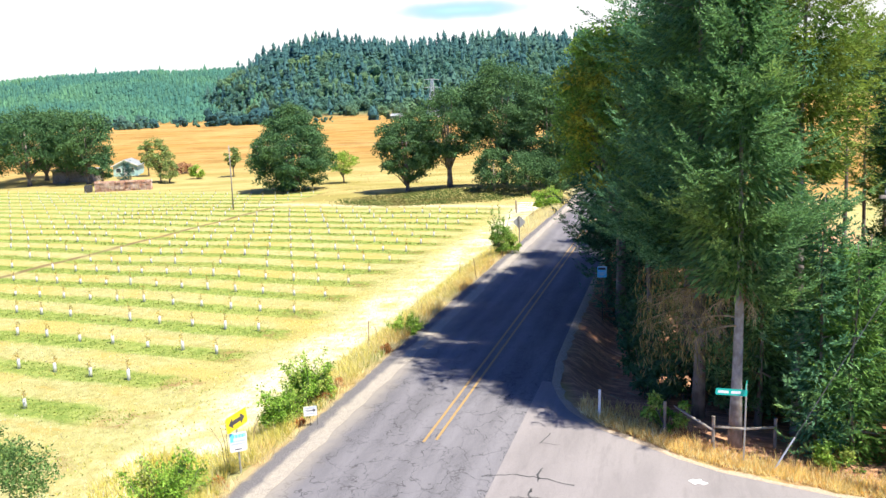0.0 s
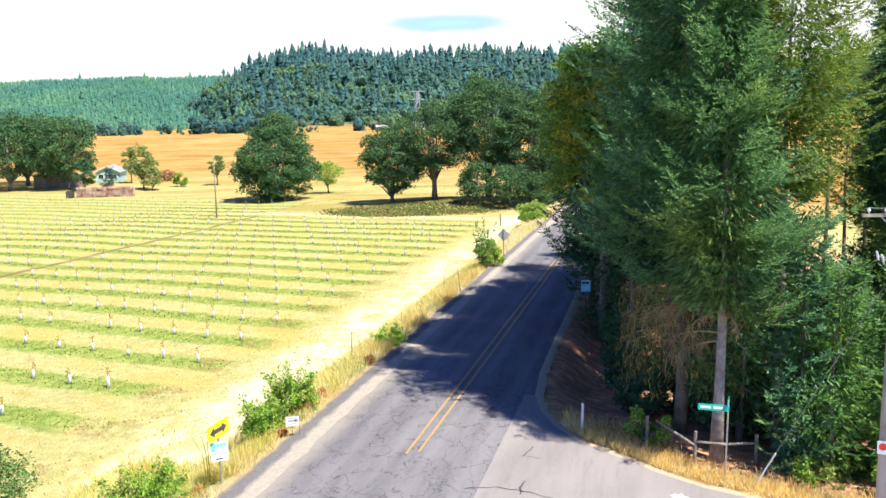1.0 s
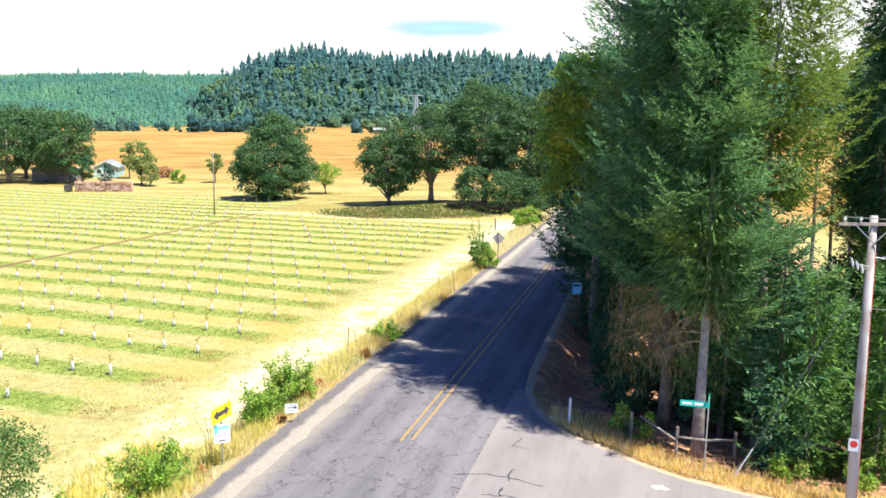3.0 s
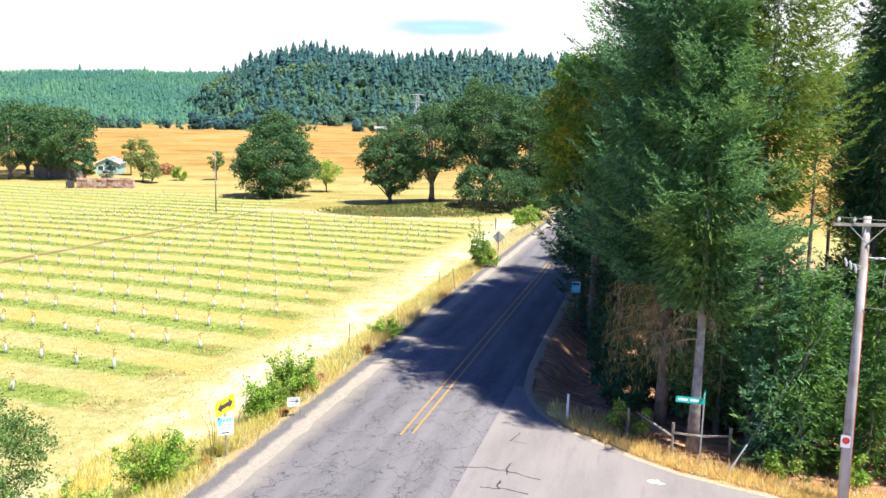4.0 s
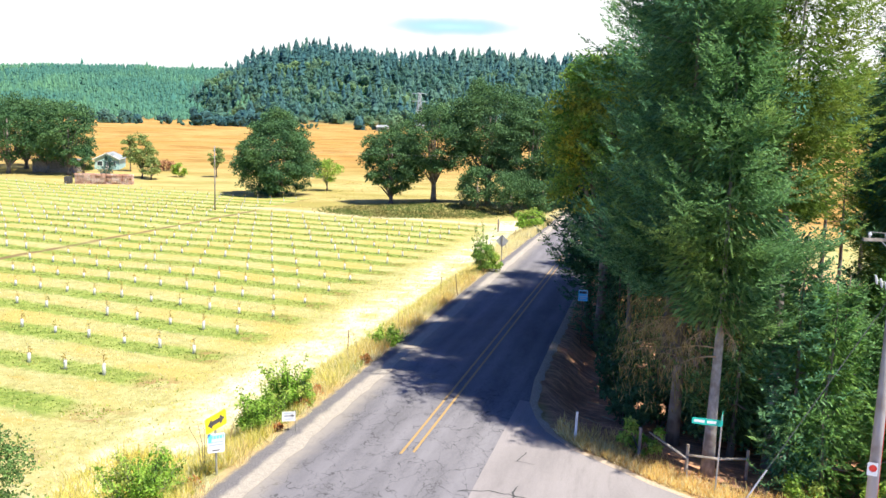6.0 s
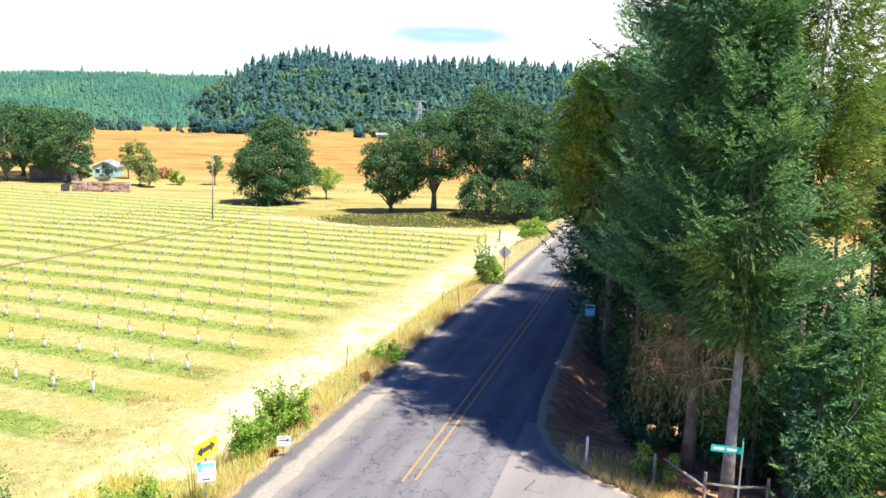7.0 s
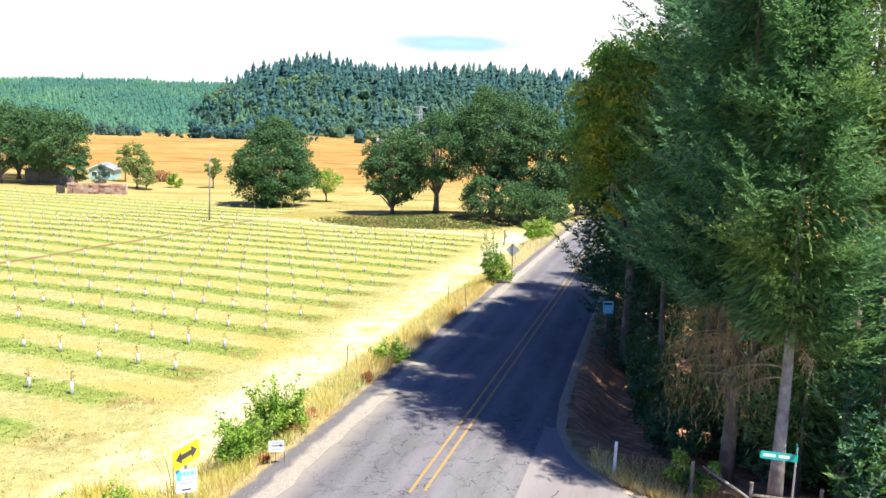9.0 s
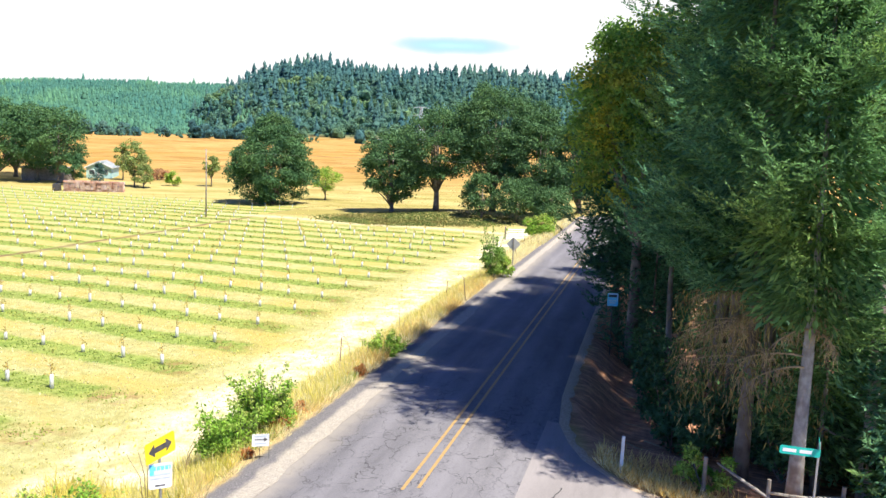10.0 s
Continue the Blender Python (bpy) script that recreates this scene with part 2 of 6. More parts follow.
M["yellow"] = surface("yellow_sign_sheeting", (0.82, 0.6, 0.015), (0.86, 0.66, 0.03), 6, None, 1, 0.45, 0.0)
M["black"] = surface("black_paint", (0.05, 0.05, 0.055), (0.1, 0.09, 0.09), 6, None, 1, 0.5, 0.0)
M["grey_print"] = surface("grey_print", (0.42, 0.46, 0.52), (0.5, 0.54, 0.6), 6, None, 1, 0.5, 0.0)
M["sky_blue"] = surface("sky_blue_print", (0.1, 0.6, 0.95), (0.18, 0.7, 0.98), 3, None, 1, 0.5, 0.0)
M["pale_blue"] = surface("pale_blue_sheeting", (0.55, 0.82, 0.95), (0.6, 0.86, 0.97), 3, None, 1, 0.5, 0.0)
M["green_sign"] = surface("green_sign_sheeting", (0.01, 0.46, 0.37), (0.02, 0.52, 0.42), 4, None, 1, 0.45, 0.0)
M["red"] = surface("red_paint", (0.6, 0.03, 0.025), (0.7, 0.06, 0.04), 6, None, 1, 0.6, 0.0)
M["sign_back"] = surface("bare_aluminium", (0.42, 0.42, 0.42), (0.52, 0.51, 0.5), 4, None, 1, 0.6, 0.0, metal=0.1)
M["rust"] = surface("rusty_steel", (0.2, 0.11, 0.07), (0.3, 0.18, 0.11), 6, None, 1, 0.9, 0.2, 40)
M["crate"] = surface("crate_boards", (0.42, 0.22, 0.15), (0.66, 0.44, 0.34), 0.9, (0.76, 0.62, 0.52), 0.7, 0.9, 0.3, 20)
M["house_wall"] = surface("pale_green_siding", (0.36, 0.56, 0.55), (0.42, 0.62, 0.6), 1.5, None, 1, 0.8, 0.2, 10)
M["roof"] = surface("grey_roofing", (0.22, 0.24, 0.24), (0.32, 0.34, 0.34), 1.5, (0.4, 0.42, 0.42), 0.4, 0.9, 0.3, 8)
M["glass"] = surface("window_glass", (0.03, 0.04, 0.05), (0.05, 0.06, 0.07), 2, None, 1, 0.08, 0.0)
M["insulator"] = surface("insulator_porcelain", (0.55, 0.57, 0.6), (0.66, 0.68, 0.7), 4, None, 1, 0.25, 0.0)
M["wire"] = surface("wire", (0.14, 0.14, 0.14), (0.2, 0.2, 0.2), 4, None, 1, 0.6, 0.0)
M["crack"] = surface("tar_filled_crack", (0.045, 0.045, 0.045), (0.07, 0.07, 0.07), 5, None, 1, 0.9, 0.0)
M["dirt_pile"] = surface("rusty_brush", (0.34, 0.16, 0.08), (0.45, 0.25, 0.12), 1.5, None, 1, 0.95, 0.0, island=0.4)

# ---- the lie of the land ----
P0 = np.array([0.65, 33.3])          # a point on the road's centre line
U = np.array([0.247, 0.969])         # along the road, away from the first viewpoint
V = np.array([0.969, -0.247])        # across it, to the right
ROWN = np.array([0.355, 0.935])      # across the orchard rows
ROWD = np.array([-0.935, 0.355])     # along them
ROW0, ROWGAP = 33.2, 4.8
ROAD = Matrix(((V[0], U[0], 0, P0[0]), (V[1], U[1], 0, P0[1]), (0, 0, 1, 0), (0, 0, 0, 1)))


def smooth(a, lo, hi):
    t = np.clip((a - lo) / (hi - lo), 0, 1)
    return t * t * (3 - 2 * t)


def so(x, y):
    dx, dy = x - P0[0], y - P0[1]
    return dx * U[0] + dy * U[1], dx * V[0] + dy * V[1]


def at(s, o):
    return P0[0] + U[0] * s + V[0] * o, P0[1] + U[1] * s + V[1] * o


def cross(o):
    """The fall of the road and the verge to the right of the crown."""
    return -np.clip(0.1 * (o - 1.2), 0, 1.25)


def ditch(s, o):
    """The bank that drops from the road's edge to the foot of the firs."""
    return -1.05 * smooth(o, 3.3, 5.2) * smooth(s, 0.6, 5.0) * (1 - 0.5 * smooth(o, 6.0, 11.0))


def waves(x, y, size, seed):
    r = np.random.RandomState(seed)
    z = 0 * x
    for k in range(5):
        a, f, p = r.uniform(0, 6.3), (1.7 ** k) / size, r.uniform(0, 6.3)
        z = z + np.sin((x * math.cos(a) + y * math.sin(a)) * f * 6.3 + p) / 1.6 ** k
    return z / 2.2


def spur(x, y):
    """The left shoulder of the near hill: a short steep end, then a slow climb."""
    a = x + 0.42 * (y - 850)
    return 60 * smooth(y, 470, 860) * (0.6 * smooth(a, -254, -226) + 0.4 * smooth(a, -246, -158))


def hills(x, y):
    near = spur(x, y) * (0.98 + 0.12 * np.exp(-((x + 122) / 42) ** 2) + 0.04 * waves(x, y, 200, 3))
    left = (76 + 6 * waves(x, y, 420, 5)) * smooth(y, 640, 1320) * (1 - 0.12 * smooth(-x, 520, 720))
    return np.maximum(near, left)


def land(x, y):
    """The height of the ground, with the road's bed left out."""
    s, o = so(x, y)
    left = -1.55 * smooth(-o, 4.5, 9.0)
    right = (cross(o) + ditch(s, o)) * (1 - smooth(y, 75, 105))
    z = np.where(o < 0, left, right)
    z = z + 10.6 * smooth(y, 150, 440) + hills(x, y)
    z = z + 0.95 * np.exp(-((x - 5) / 19) ** 2 - ((y - 138) / 9) ** 2)
    off = np.clip((np.abs(o + 0.5) - 8) / 20, 0, 1)
    return z + 0.12 * off * waves(x, y, 35, 1) + 0.03 * np.clip(off * 4, 0, 1) * waves(x, y, 6, 2)


def land1(x, y):
    return float(land(np.array([float(x)]), np.array([float(y)]))[0])


# the junction's kerbless edge: along the road, then round to the side road
CORNER = [(105, 2.75), (21.5, 2.8), (13.3, 2.85), (8.6, 2.9), (5.3, 2.95), (2.2, 3.2), (0.5, 3.7), (-0.7, 4.25), (-2.0, 5.4), (-2.75, 6.75), (-3.6, 8.2), (-4.15, 9.6), (-4.4, 11.5), (-4.6, 13.4), (-5.2, 20), (-6, 40)]


def corner_s(o):
    """The s of the side road's far edge at the offset o."""
    pts = CORNER[5:]
    return np.interp(o, [p[1] for p in pts], [p[0] for p in pts])


# ---- mesh helpers ----
def soup(name, verts, k, mat, smooth_shade=False, parent=None):
    """One mesh object out of separate faces with k corners each."""
    verts = np.asarray(verts, dtype=np.float32).reshape(-1, 3)
    n = len(verts) // k
    me = bpy.data.meshes.new(name)
    me.vertices.add(len(verts))
    me.vertices.foreach_set("co", verts.ravel())
    me.loops.add(n * k)
    me.loops.foreach_set("vertex_index", np.arange(n * k, dtype=np.int32))
    me.polygons.add(n)
    me.polygons.foreach_set("loop_start", np.arange(0, n * k, k, dtype=np.int32))
    me.update(calc_edges=True)
    me.materials.append(mat)
    ob = new(name, me)
    ob.parent = parent
    return ob


def grid_mesh(name, X, Y, Z, mat):
    ny, nx = X.shape
    me = bpy.data.meshes.new(name)
    verts = np.stack([X, Y, Z], -1).reshape(-1, 3).astype(np.float32)
    i = np.arange(ny * nx).reshape(ny, nx)
    quads = np.stack([i[:-1, :-1], i[:-1, 1:], i[1:, 1:], i[1:, :-1]], -1).reshape(-1)
    me.vertices.add(len(verts))
    me.vertices.foreach_set("co", verts.ravel())
    me.loops.add(len(quads))
    me.loops.foreach_set("vertex_index", quads.astype(np.int32))
    me.polygons.add(len(quads) // 4)
    me.polygons.foreach_set("loop_start", np.arange(0, len(quads), 4, dtype=np.int32))
    me.update(calc_edges=True)
    me.polygons.foreach_set("use_smooth", np.ones(len(quads) // 4, dtype=bool))
    me.materials.append(mat)
    return new(name, me)


def part(name, bm, mat, parent=None, label="", smooth_shade=False):
    me = bpy.data.meshes.new(name)
    bm.to_mesh(me)
    bm.free()
    if smooth_shade:
        for f in me.polygons:
            f.use_smooth = True
    me.materials.append(mat)
    ob = new(name, me)
    ob.parent = parent
    if label:
        ob["label"] = label
    return ob


def holder(name, m, label, category, group="", kind=""):
    ob = new(name)
    ob.empty_display_size = 0.2
    ob.matrix_world = m
    return tagged(ob, label, category, group, kind)


def box(bm, cx, cy, cz, sx, sy, sz, bevel=0.0, m=None):
    made = bmesh.ops.create_cube(bm, size=1.0, matrix=(m or Matrix()) @ Matrix.Translation((cx, cy, cz)) @ Matrix.Diagonal((sx, sy, sz, 1)))
    if bevel:
        edges = list({e for v in made["verts"] for e in v.link_edges})
        bmesh.ops.bevel(bm, geom=edges, offset=bevel, segments=2, affect="EDGES")
    return bm


def boxed(*args, **kw):
    return box(bmesh.new(), *args, **kw)


def tube(bm, points, radii, sides=8, cap=True):
    """A tapered tube along points."""
    rings = []
    pts = [Vector(p) for p in points]
    for i, p in enumerate(pts):
        d = (pts[min(i + 1, len(pts) - 1)] - pts[max(i - 1, 0)]).normalized()
        a = d.orthogonal().normalized() if abs(d.z) < 0.9 else Vector((1, 0, 0))
        a = (a - d * a.dot(d)).normalized()
        b = d.cross(a)
        rings.append([bm.verts.new(p + (a * math.cos(2 * math.pi * k / sides) + b * math.sin(2 * math.pi * k / sides)) * radii[i]) for k in range(sides)])
    for r0, r1 in zip(rings, rings[1:]):
        for k in range(sides):
            bm.faces.new((r0[k], r0[(k + 1) % sides], r1[(k + 1) % sides], r1[k]))
    if cap:
        bm.faces.new(rings[0][::-1])
        bm.faces.new(rings[-1])
    return bm


def tubed(points, radii, sides=8):
    return tube(bmesh.new(), points, radii, sides)


def unit(a):
    return a / np.maximum(np.linalg.norm(a, axis=-1, keepdims=True), 1e-6)


def kites(base, way, length, width, rng, twist=1.0, face=None):
    """Narrow four-cornered leaves: base (n,3), way (n,3), length and width (n,); face: the way that they look, loosely."""
    way = unit(way)
    n = len(base)
    if face is None:
        other = np.stack([rng.normal(size=n) * twist, rng.normal(size=n) * twist, np.ones(n)], -1)
    else:
        other = face + rng.normal(size=(n, 3)) * twist
    side = unit(np.cross(way, unit(other)))
    length, width = np.broadcast_to(length, n)[:, None], np.broadcast_to(width, n)[:, None]
    mid = base + way * length * 0.5
    return np.stack([base, mid + side * width * 0.5, base + way * length, mid - side * width * 0.5], 1)


# ---- ground ----
def ground_material():
    n = Nodes("ground_cover")
    p = n.pos()
    zone = n.add("ShaderNodeAttribute", attribute="zone")
    sep = n.add("ShaderNodeSeparateColor")
    n.put(sep.inputs[0], zone.outputs["Color"])
    orchard, litter, wild = sep.outputs[0], sep.outputs[1], sep.outputs[2]
    alpha = zone.outputs["Alpha"]
    fine = n.noise(p, 2.2, 6, 0.65)
    broad = n.noise(p, 0.16, 4)
    tiny = n.noise(p, 9, 4, 0.7)
    dry = n.mix(n.step(fine, 0.3, 0.7), (0.345, 0.315, 0.115), (0.5, 0.465, 0.215))
    dry = n.mix(n.step(broad, 0.42, 0.68, 0, 0.85), dry, (0.46, 0.37, 0.11))
    dry = n.mix(n.step(n.noise(p, 3.5, 5, 0.7), 0.58, 0.75, 0, 0.5), dry, (0.34, 0.3, 0.08))
    # mown headland beside the verge, bleached
    away = n.math("ADD", n.dot(p, (V[0], V[1], 0)), -float(P0 @ V))
    wob = n.math("MULTIPLY", n.math("SUBTRACT", n.noise(p, 0.5, 4), 0.5), 2.2)
    head = n.math("ABSOLUTE", n.math("ADD", n.math("ADD", away, 10.5), wob))
    pale = n.mix(n.step(fine, 0.3, 0.7), (0.62, 0.54, 0.33), (0.8, 0.74, 0.54))
    dry = n.mix(n.math("MULTIPLY", n.step(head, 0.5, 3.2, 1.0, 0.0), n.step(n.noise(p, 0.45, 6, 0.7), 0.36, 0.6, 0.1, 1.0)), dry, pale)
    along = n.dot(p, (U[0], U[1], 0))
    comb = n.add("ShaderNodeCombineXYZ")
    n.put(comb.inputs[0], n.math("MULTIPLY", away, 1.6))
    n.put(comb.inputs[1], n.math("MULTIPLY", along, 0.3))
    mown = n.noise(comb.outputs[0], 1.0, 6, 0.7)
    dry = n.mix(n.math("MULTIPLY", n.step(mown, 0.5, 0.66, 0, 0.6), n.step(away, -14.5, -13, 0, 1)), dry, (0.4, 0.34, 0.13))
    # green strips along the rows
    across = n.math("ADD", n.dot(p, (ROWN[0], ROWN[1], 0)), -(ROW0 - 0.25))
    across = n.math("ADD", across, n.math("MULTIPLY", n.math("SUBTRACT", n.noise(p, 0.9, 4), 0.5), 1.1))
    rowc = n.add("ShaderNodeCombineXYZ")
    n.put(rowc.inputs[0], n.math("MULTIPLY", across, 1.3))
    n.put(rowc.inputs[1], n.math("MULTIPLY", n.dot(p, (ROWD[0], ROWD[1], 0)), 0.22))
    swath = n.noise(rowc.outputs[0], 1.0, 6, 0.7)
    dry = n.mix(n.math("MULTIPLY", n.step(swath, 0.5, 0.68, 0, 0.65), orchard), dry, (0.46, 0.31, 0.075))
    cell = n.math("DIVIDE", across, ROWGAP)
    dist = n.math("MULTIPLY", n.math("ABSOLUTE", n.math("SUBTRACT", cell, n.math("ROUND", cell))), ROWGAP)
    patch = n.step(n.noise(p, 0.22, 3), 0.3, 0.6, 0.8, 1.0)
    strip = n.math("MULTIPLY", n.math("MULTIPLY", n.step(dist, 0.75, 1.45, 1, 0), patch), orchard)
    green = n.mix(n.step(fine, 0.35, 0.65), (0.17, 0.24, 0.05), (0.32, 0.37, 0.095))
    color = n.mix(strip, dry, green)
    # bare brown earth where the rows end
    ends = n.math("MULTIPLY", n.step(n.math("ABSOLUTE", n.math("ADD", away, 15.2)), 0.4, 2.0, 1, 0), n.step(dist, 0.5, 1.5, 1, 0))
    color = n.mix(n.math("MULTIPLY", ends, n.step(n.noise(p, 1.4, 5, 0.7), 0.42, 0.62, 0, 0.75)), color, (0.3, 0.18, 0.08))
    alley = n.math("ABSOLUTE", n.math("ADD", n.math("ADD", away, 48.8), n.math("MULTIPLY", wob, 0.25)))
    color = n.mix(n.math("MULTIPLY", n.step(alley, 0.2, 0.65, 0.9, 0), n.math("MULTIPLY", orchard, n.step(n.noise(p, 0.5, 4), 0.35, 0.6, 0.6, 1))), color, (0.2, 0.13, 0.07))
    # wild dry pasture, more orange farther off
    y = n.add("ShaderNodeSeparateXYZ")
    n.put(y.inputs[0], p)
    streak = n.noise(p, 0.05, 6, 0.7, (0.5, 1, 1))
    orange = n.mix(n.step(streak, 0.35, 0.65), (0.4, 0.225, 0.06), (0.5, 0.33, 0.12))
    orange = n.mix(n.step(n.noise(p, 0.1, 7, 0.75, (0.4, 1, 1)), 0.46, 0.62, 0, 0.8), orange, (0.27, 0.135, 0.035))
    orange = n.mix(n.step(n.noise(p, 0.5, 6, 0.75, (0.15, 1, 1)), 0.55, 0.68, 0, 0.6), orange, (0.52, 0.4, 0.18))
    gold = n.mix(n.step(n.noise(p, 0.1, 6, 0.7, (0.35, 1, 1)), 0.42, 0.6), (0.48, 0.39, 0.155), (0.34, 0.29, 0.09))
    pasture = n.mix(n.step(n.math("ADD", y.outputs["Y"], n.math("MULTIPLY", streak, 90)), 215, 290), gold, orange)
    pasture = n.mix(n.step(away, 2, 14), pasture, orange)
    pasture = n.mix(n.step(n.noise(p, 0.35, 7, 0.72, (0.4, 1, 1)), 0.48, 0.68, 0, 0.55), pasture, (0.27, 0.19, 0.065))
    color = n.mix(wild, color, pasture)
    lane = n.math("ABSOLUTE", n.math("ADD", n.math("ADD", across, ROW0 - 0.25 - 108.3), n.math("MULTIPLY", wob, 0.4)))
    lane = n.math("MULTIPLY", n.step(lane, 0.7, 1.8, 0.8, 0), n.math("MULTIPLY", n.step(away, -8, -4, 1, 0), n.step(away, -60, -45)))
    color = n.mix(lane, color, (0.66, 0.55, 0.33))
    duff = n.mix(n.step(fine, 0.3, 0.7), (0.4, 0.2, 0.12), (0.7, 0.39, 0.23))
    duff = n.mix(n.step(tiny, 0.5, 0.75), duff, (0.68, 0.43, 0.24))
    # paler and darker streaks slanting over the litter of the bank
    bank = n.add("ShaderNodeCombineXYZ")
    n.put(bank.inputs[0], n.math("MULTIPLY", along, 2.6))
    n.put(bank.inputs[1], n.math("MULTIPLY", n.math("ADD", away, n.math("MULTIPLY", along, -0.5)), 0.7))
    bank_streak = n.noise(bank.outputs[0], 1.0, 6, 0.7)
    duff = n.mix(n.step(bank_streak, 0.42, 0.58, 0.55, 0), duff, (0.24, 0.125, 0.08))
    duff = n.mix(n.step(bank_streak, 0.54, 0.7, 0, 0.75), duff, (0.78, 0.42, 0.25))
    color = n.mix(litter, color, duff)
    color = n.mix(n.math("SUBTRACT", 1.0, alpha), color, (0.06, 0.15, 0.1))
    return n.finish(color, 0.95, n.noise(p, 5, 6, 0.7), 0.9, 0.12, spec=0.03)


def spread(edges, steps):
    out = [np.arange(a, b, d) for (a, b), d in zip(zip(edges, edges[1:]), steps)]
    return np.concatenate(out + [np.array([edges[-1]])])


def build_ground():
    xs = spread([-1500, -700, -300, -110, -45, 32, 80, 240, 800], [25, 14, 6, 2.0, 0.85, 2.2, 8, 25])
    ys = spread([-400, -40, 8, 75, 140, 220, 480, 1400, 3000], [30, 4, 0.85, 1.4, 3, 7, 14, 80])
    X, Y = np.meshgrid(xs, ys)
    s, o = so(X, Y)
    Z = land(X, Y)
    bed = (o > -5.0) & (o < 3.1) & (s < 112)
    side = (o >= 3.0) & (s < corner_s(o) + 0.3) & (s > -24)
    Z = np.where(bed | side, Z - 0.09, Z)
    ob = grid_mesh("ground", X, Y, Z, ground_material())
    b = X * ROWN[0] + Y * ROWN[1]
    last = np.where(o < -48.8, 127.0, 104.5)
    orchard = smooth(-o - 2.6 * (1 - smooth(b, 30, 40)), 13.4, 14.8) * (1 - smooth(b - last, 0, 2)) * smooth(b, 20, 24)
    litter = smooth(o, 2.6, 3.1) * (1 - smooth(Y, 88, 100)) * (1 - smooth(X, 34, 40)) * smooth(s - corner_s(o), 0.0, 0.8)
    wild = smooth(b - last, 0, 4) * (1 - litter)
    wild = np.where(o > -5, smooth(Y, 92, 104) * (1 - litter), wild)
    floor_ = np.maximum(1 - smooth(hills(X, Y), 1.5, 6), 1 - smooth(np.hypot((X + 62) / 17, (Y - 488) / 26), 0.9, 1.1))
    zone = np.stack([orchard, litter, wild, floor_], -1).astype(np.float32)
    col = ob.data.color_attributes.new("zone", "FLOAT_COLOR", "POINT")
    col.data.foreach_set("color", zone.ravel())
    return tagged(ob, "dry summer farmland with orchard rows, pasture and wooded hills", "ground", kind="structure")


build_ground()


# ---- road ----
def asphalt(name, dark, light, cracked):
    n = Nodes(name)
    p = n.obj()
    fine = n.noise(p, 60, 3, 0.7)
    color = n.mix(n.step(n.noise(p, 0.5, 5, 0.6, (1, 0.25, 1)), 0.35, 0.68), dark, light)
    color = n.mix(n.step(fine, 0.35, 0.75, 0, 0.35), color, tuple(c * 1.7 for c in light))
    color = n.mix(n.step(n.noise(p, 24, 4, 0.75), 0.5, 0.68, 0, 0.4), color, tuple(c * 0.72 for c in dark))
    color = n.mix(n.step(n.noise(p, 3.2, 4, 0.7, (1, 0.12, 1)), 0.5, 0.7, 0, 0.3), color, tuple(c * 0.8 for c in dark))
    height = fine
    if cracked:
        v = n.add("ShaderNodeTexVoronoi", feature="DISTANCE_TO_EDGE")
        wobble = n.add("ShaderNodeVectorMath", operation="ADD")
        nz = n.add("ShaderNodeTexNoise")
        n.put(nz.inputs["Vector"], p)
        n.put(nz.inputs["Scale"], 2.2)
        n.put(wobble.inputs[0], p)
        n.put(wobble.inputs[1], nz.outputs["Color"])
        squeeze = n.add("ShaderNodeMapping")
        n.put(squeeze.inputs["Scale"], (1.15, 0.5, 1))
        n.put(squeeze.inputs["Vector"], wobble.outputs[0])
        n.put(v.inputs["Vector"], squeeze.outputs["Vector"])
        n.put(v.inputs["Scale"], 1.15)
        crack = n.math("MULTIPLY", n.step(v.outputs["Distance"], 0.006, 0.026, 0.75, 0), n.step(n.noise(p, 0.9, 2), 0.22, 0.36))
        sep = n.add("ShaderNodeSeparateXYZ")
        n.put(sep.inputs[0], p)
        worn = n.math("MULTIPLY", n.step(n.noise(p, 0.35, 3), 0.25, 0.45), n.step(sep.outputs["Y"], 0, 8, 1.0, 0.35))
        color = n.mix(n.math("MULTIPLY", crack, worn), color, tuple(c * 0.45 for c in dark))
        # a finer net of hair cracks
        hair = n.add("ShaderNodeTexVoronoi", feature="DISTANCE_TO_EDGE")
        n.put(hair.inputs["Vector"], squeeze.outputs["Vector"])
        n.put(hair.inputs["Scale"], 3.1)
        fret = n.math("MULTIPLY", n.step(hair.outputs["Distance"], 0.01, 0.04, 0.5, 0), n.step(n.noise(p, 0.6, 3), 0.42, 0.6))
        color = n.mix(n.math("MULTIPLY", fret, worn), color, tuple(c * 0.5 for c in dark))
        # paler, dusty wheel tracks
        track = n.math("ABSOLUTE", n.math("SUBTRACT", n.math("ABSOLUTE", n.math("SUBTRACT", n.math("ABSOLUTE", sep.outputs["X"]), 1.45)), 0.75))
        color = n.mix(n.step(track, 0.0, 0.45, 0.22, 0), color, tuple(min(1, c * 1.5) for c in light))
        rim = n.math("ADD", sep.outputs["X"], n.math("MULTIPLY", n.noise(p, 1.1, 5, 0.6), 0.9))
        color = n.mix(n.step(rim, -3.25, -2.3, 0.7, 0), color, (0.34, 0.3, 0.25))
    return n.finish(color, 0.92, height, 0.35, 0.01, spec=0.05)


M["asphalt"] = asphalt("old_asphalt", (0.132, 0.126, 0.135), (0.2, 0.19, 0.2), True)
M["asphalt_pale"] = asphalt("pale_asphalt", (0.21, 0.19, 0.186), (0.27, 0.244, 0.238), False)


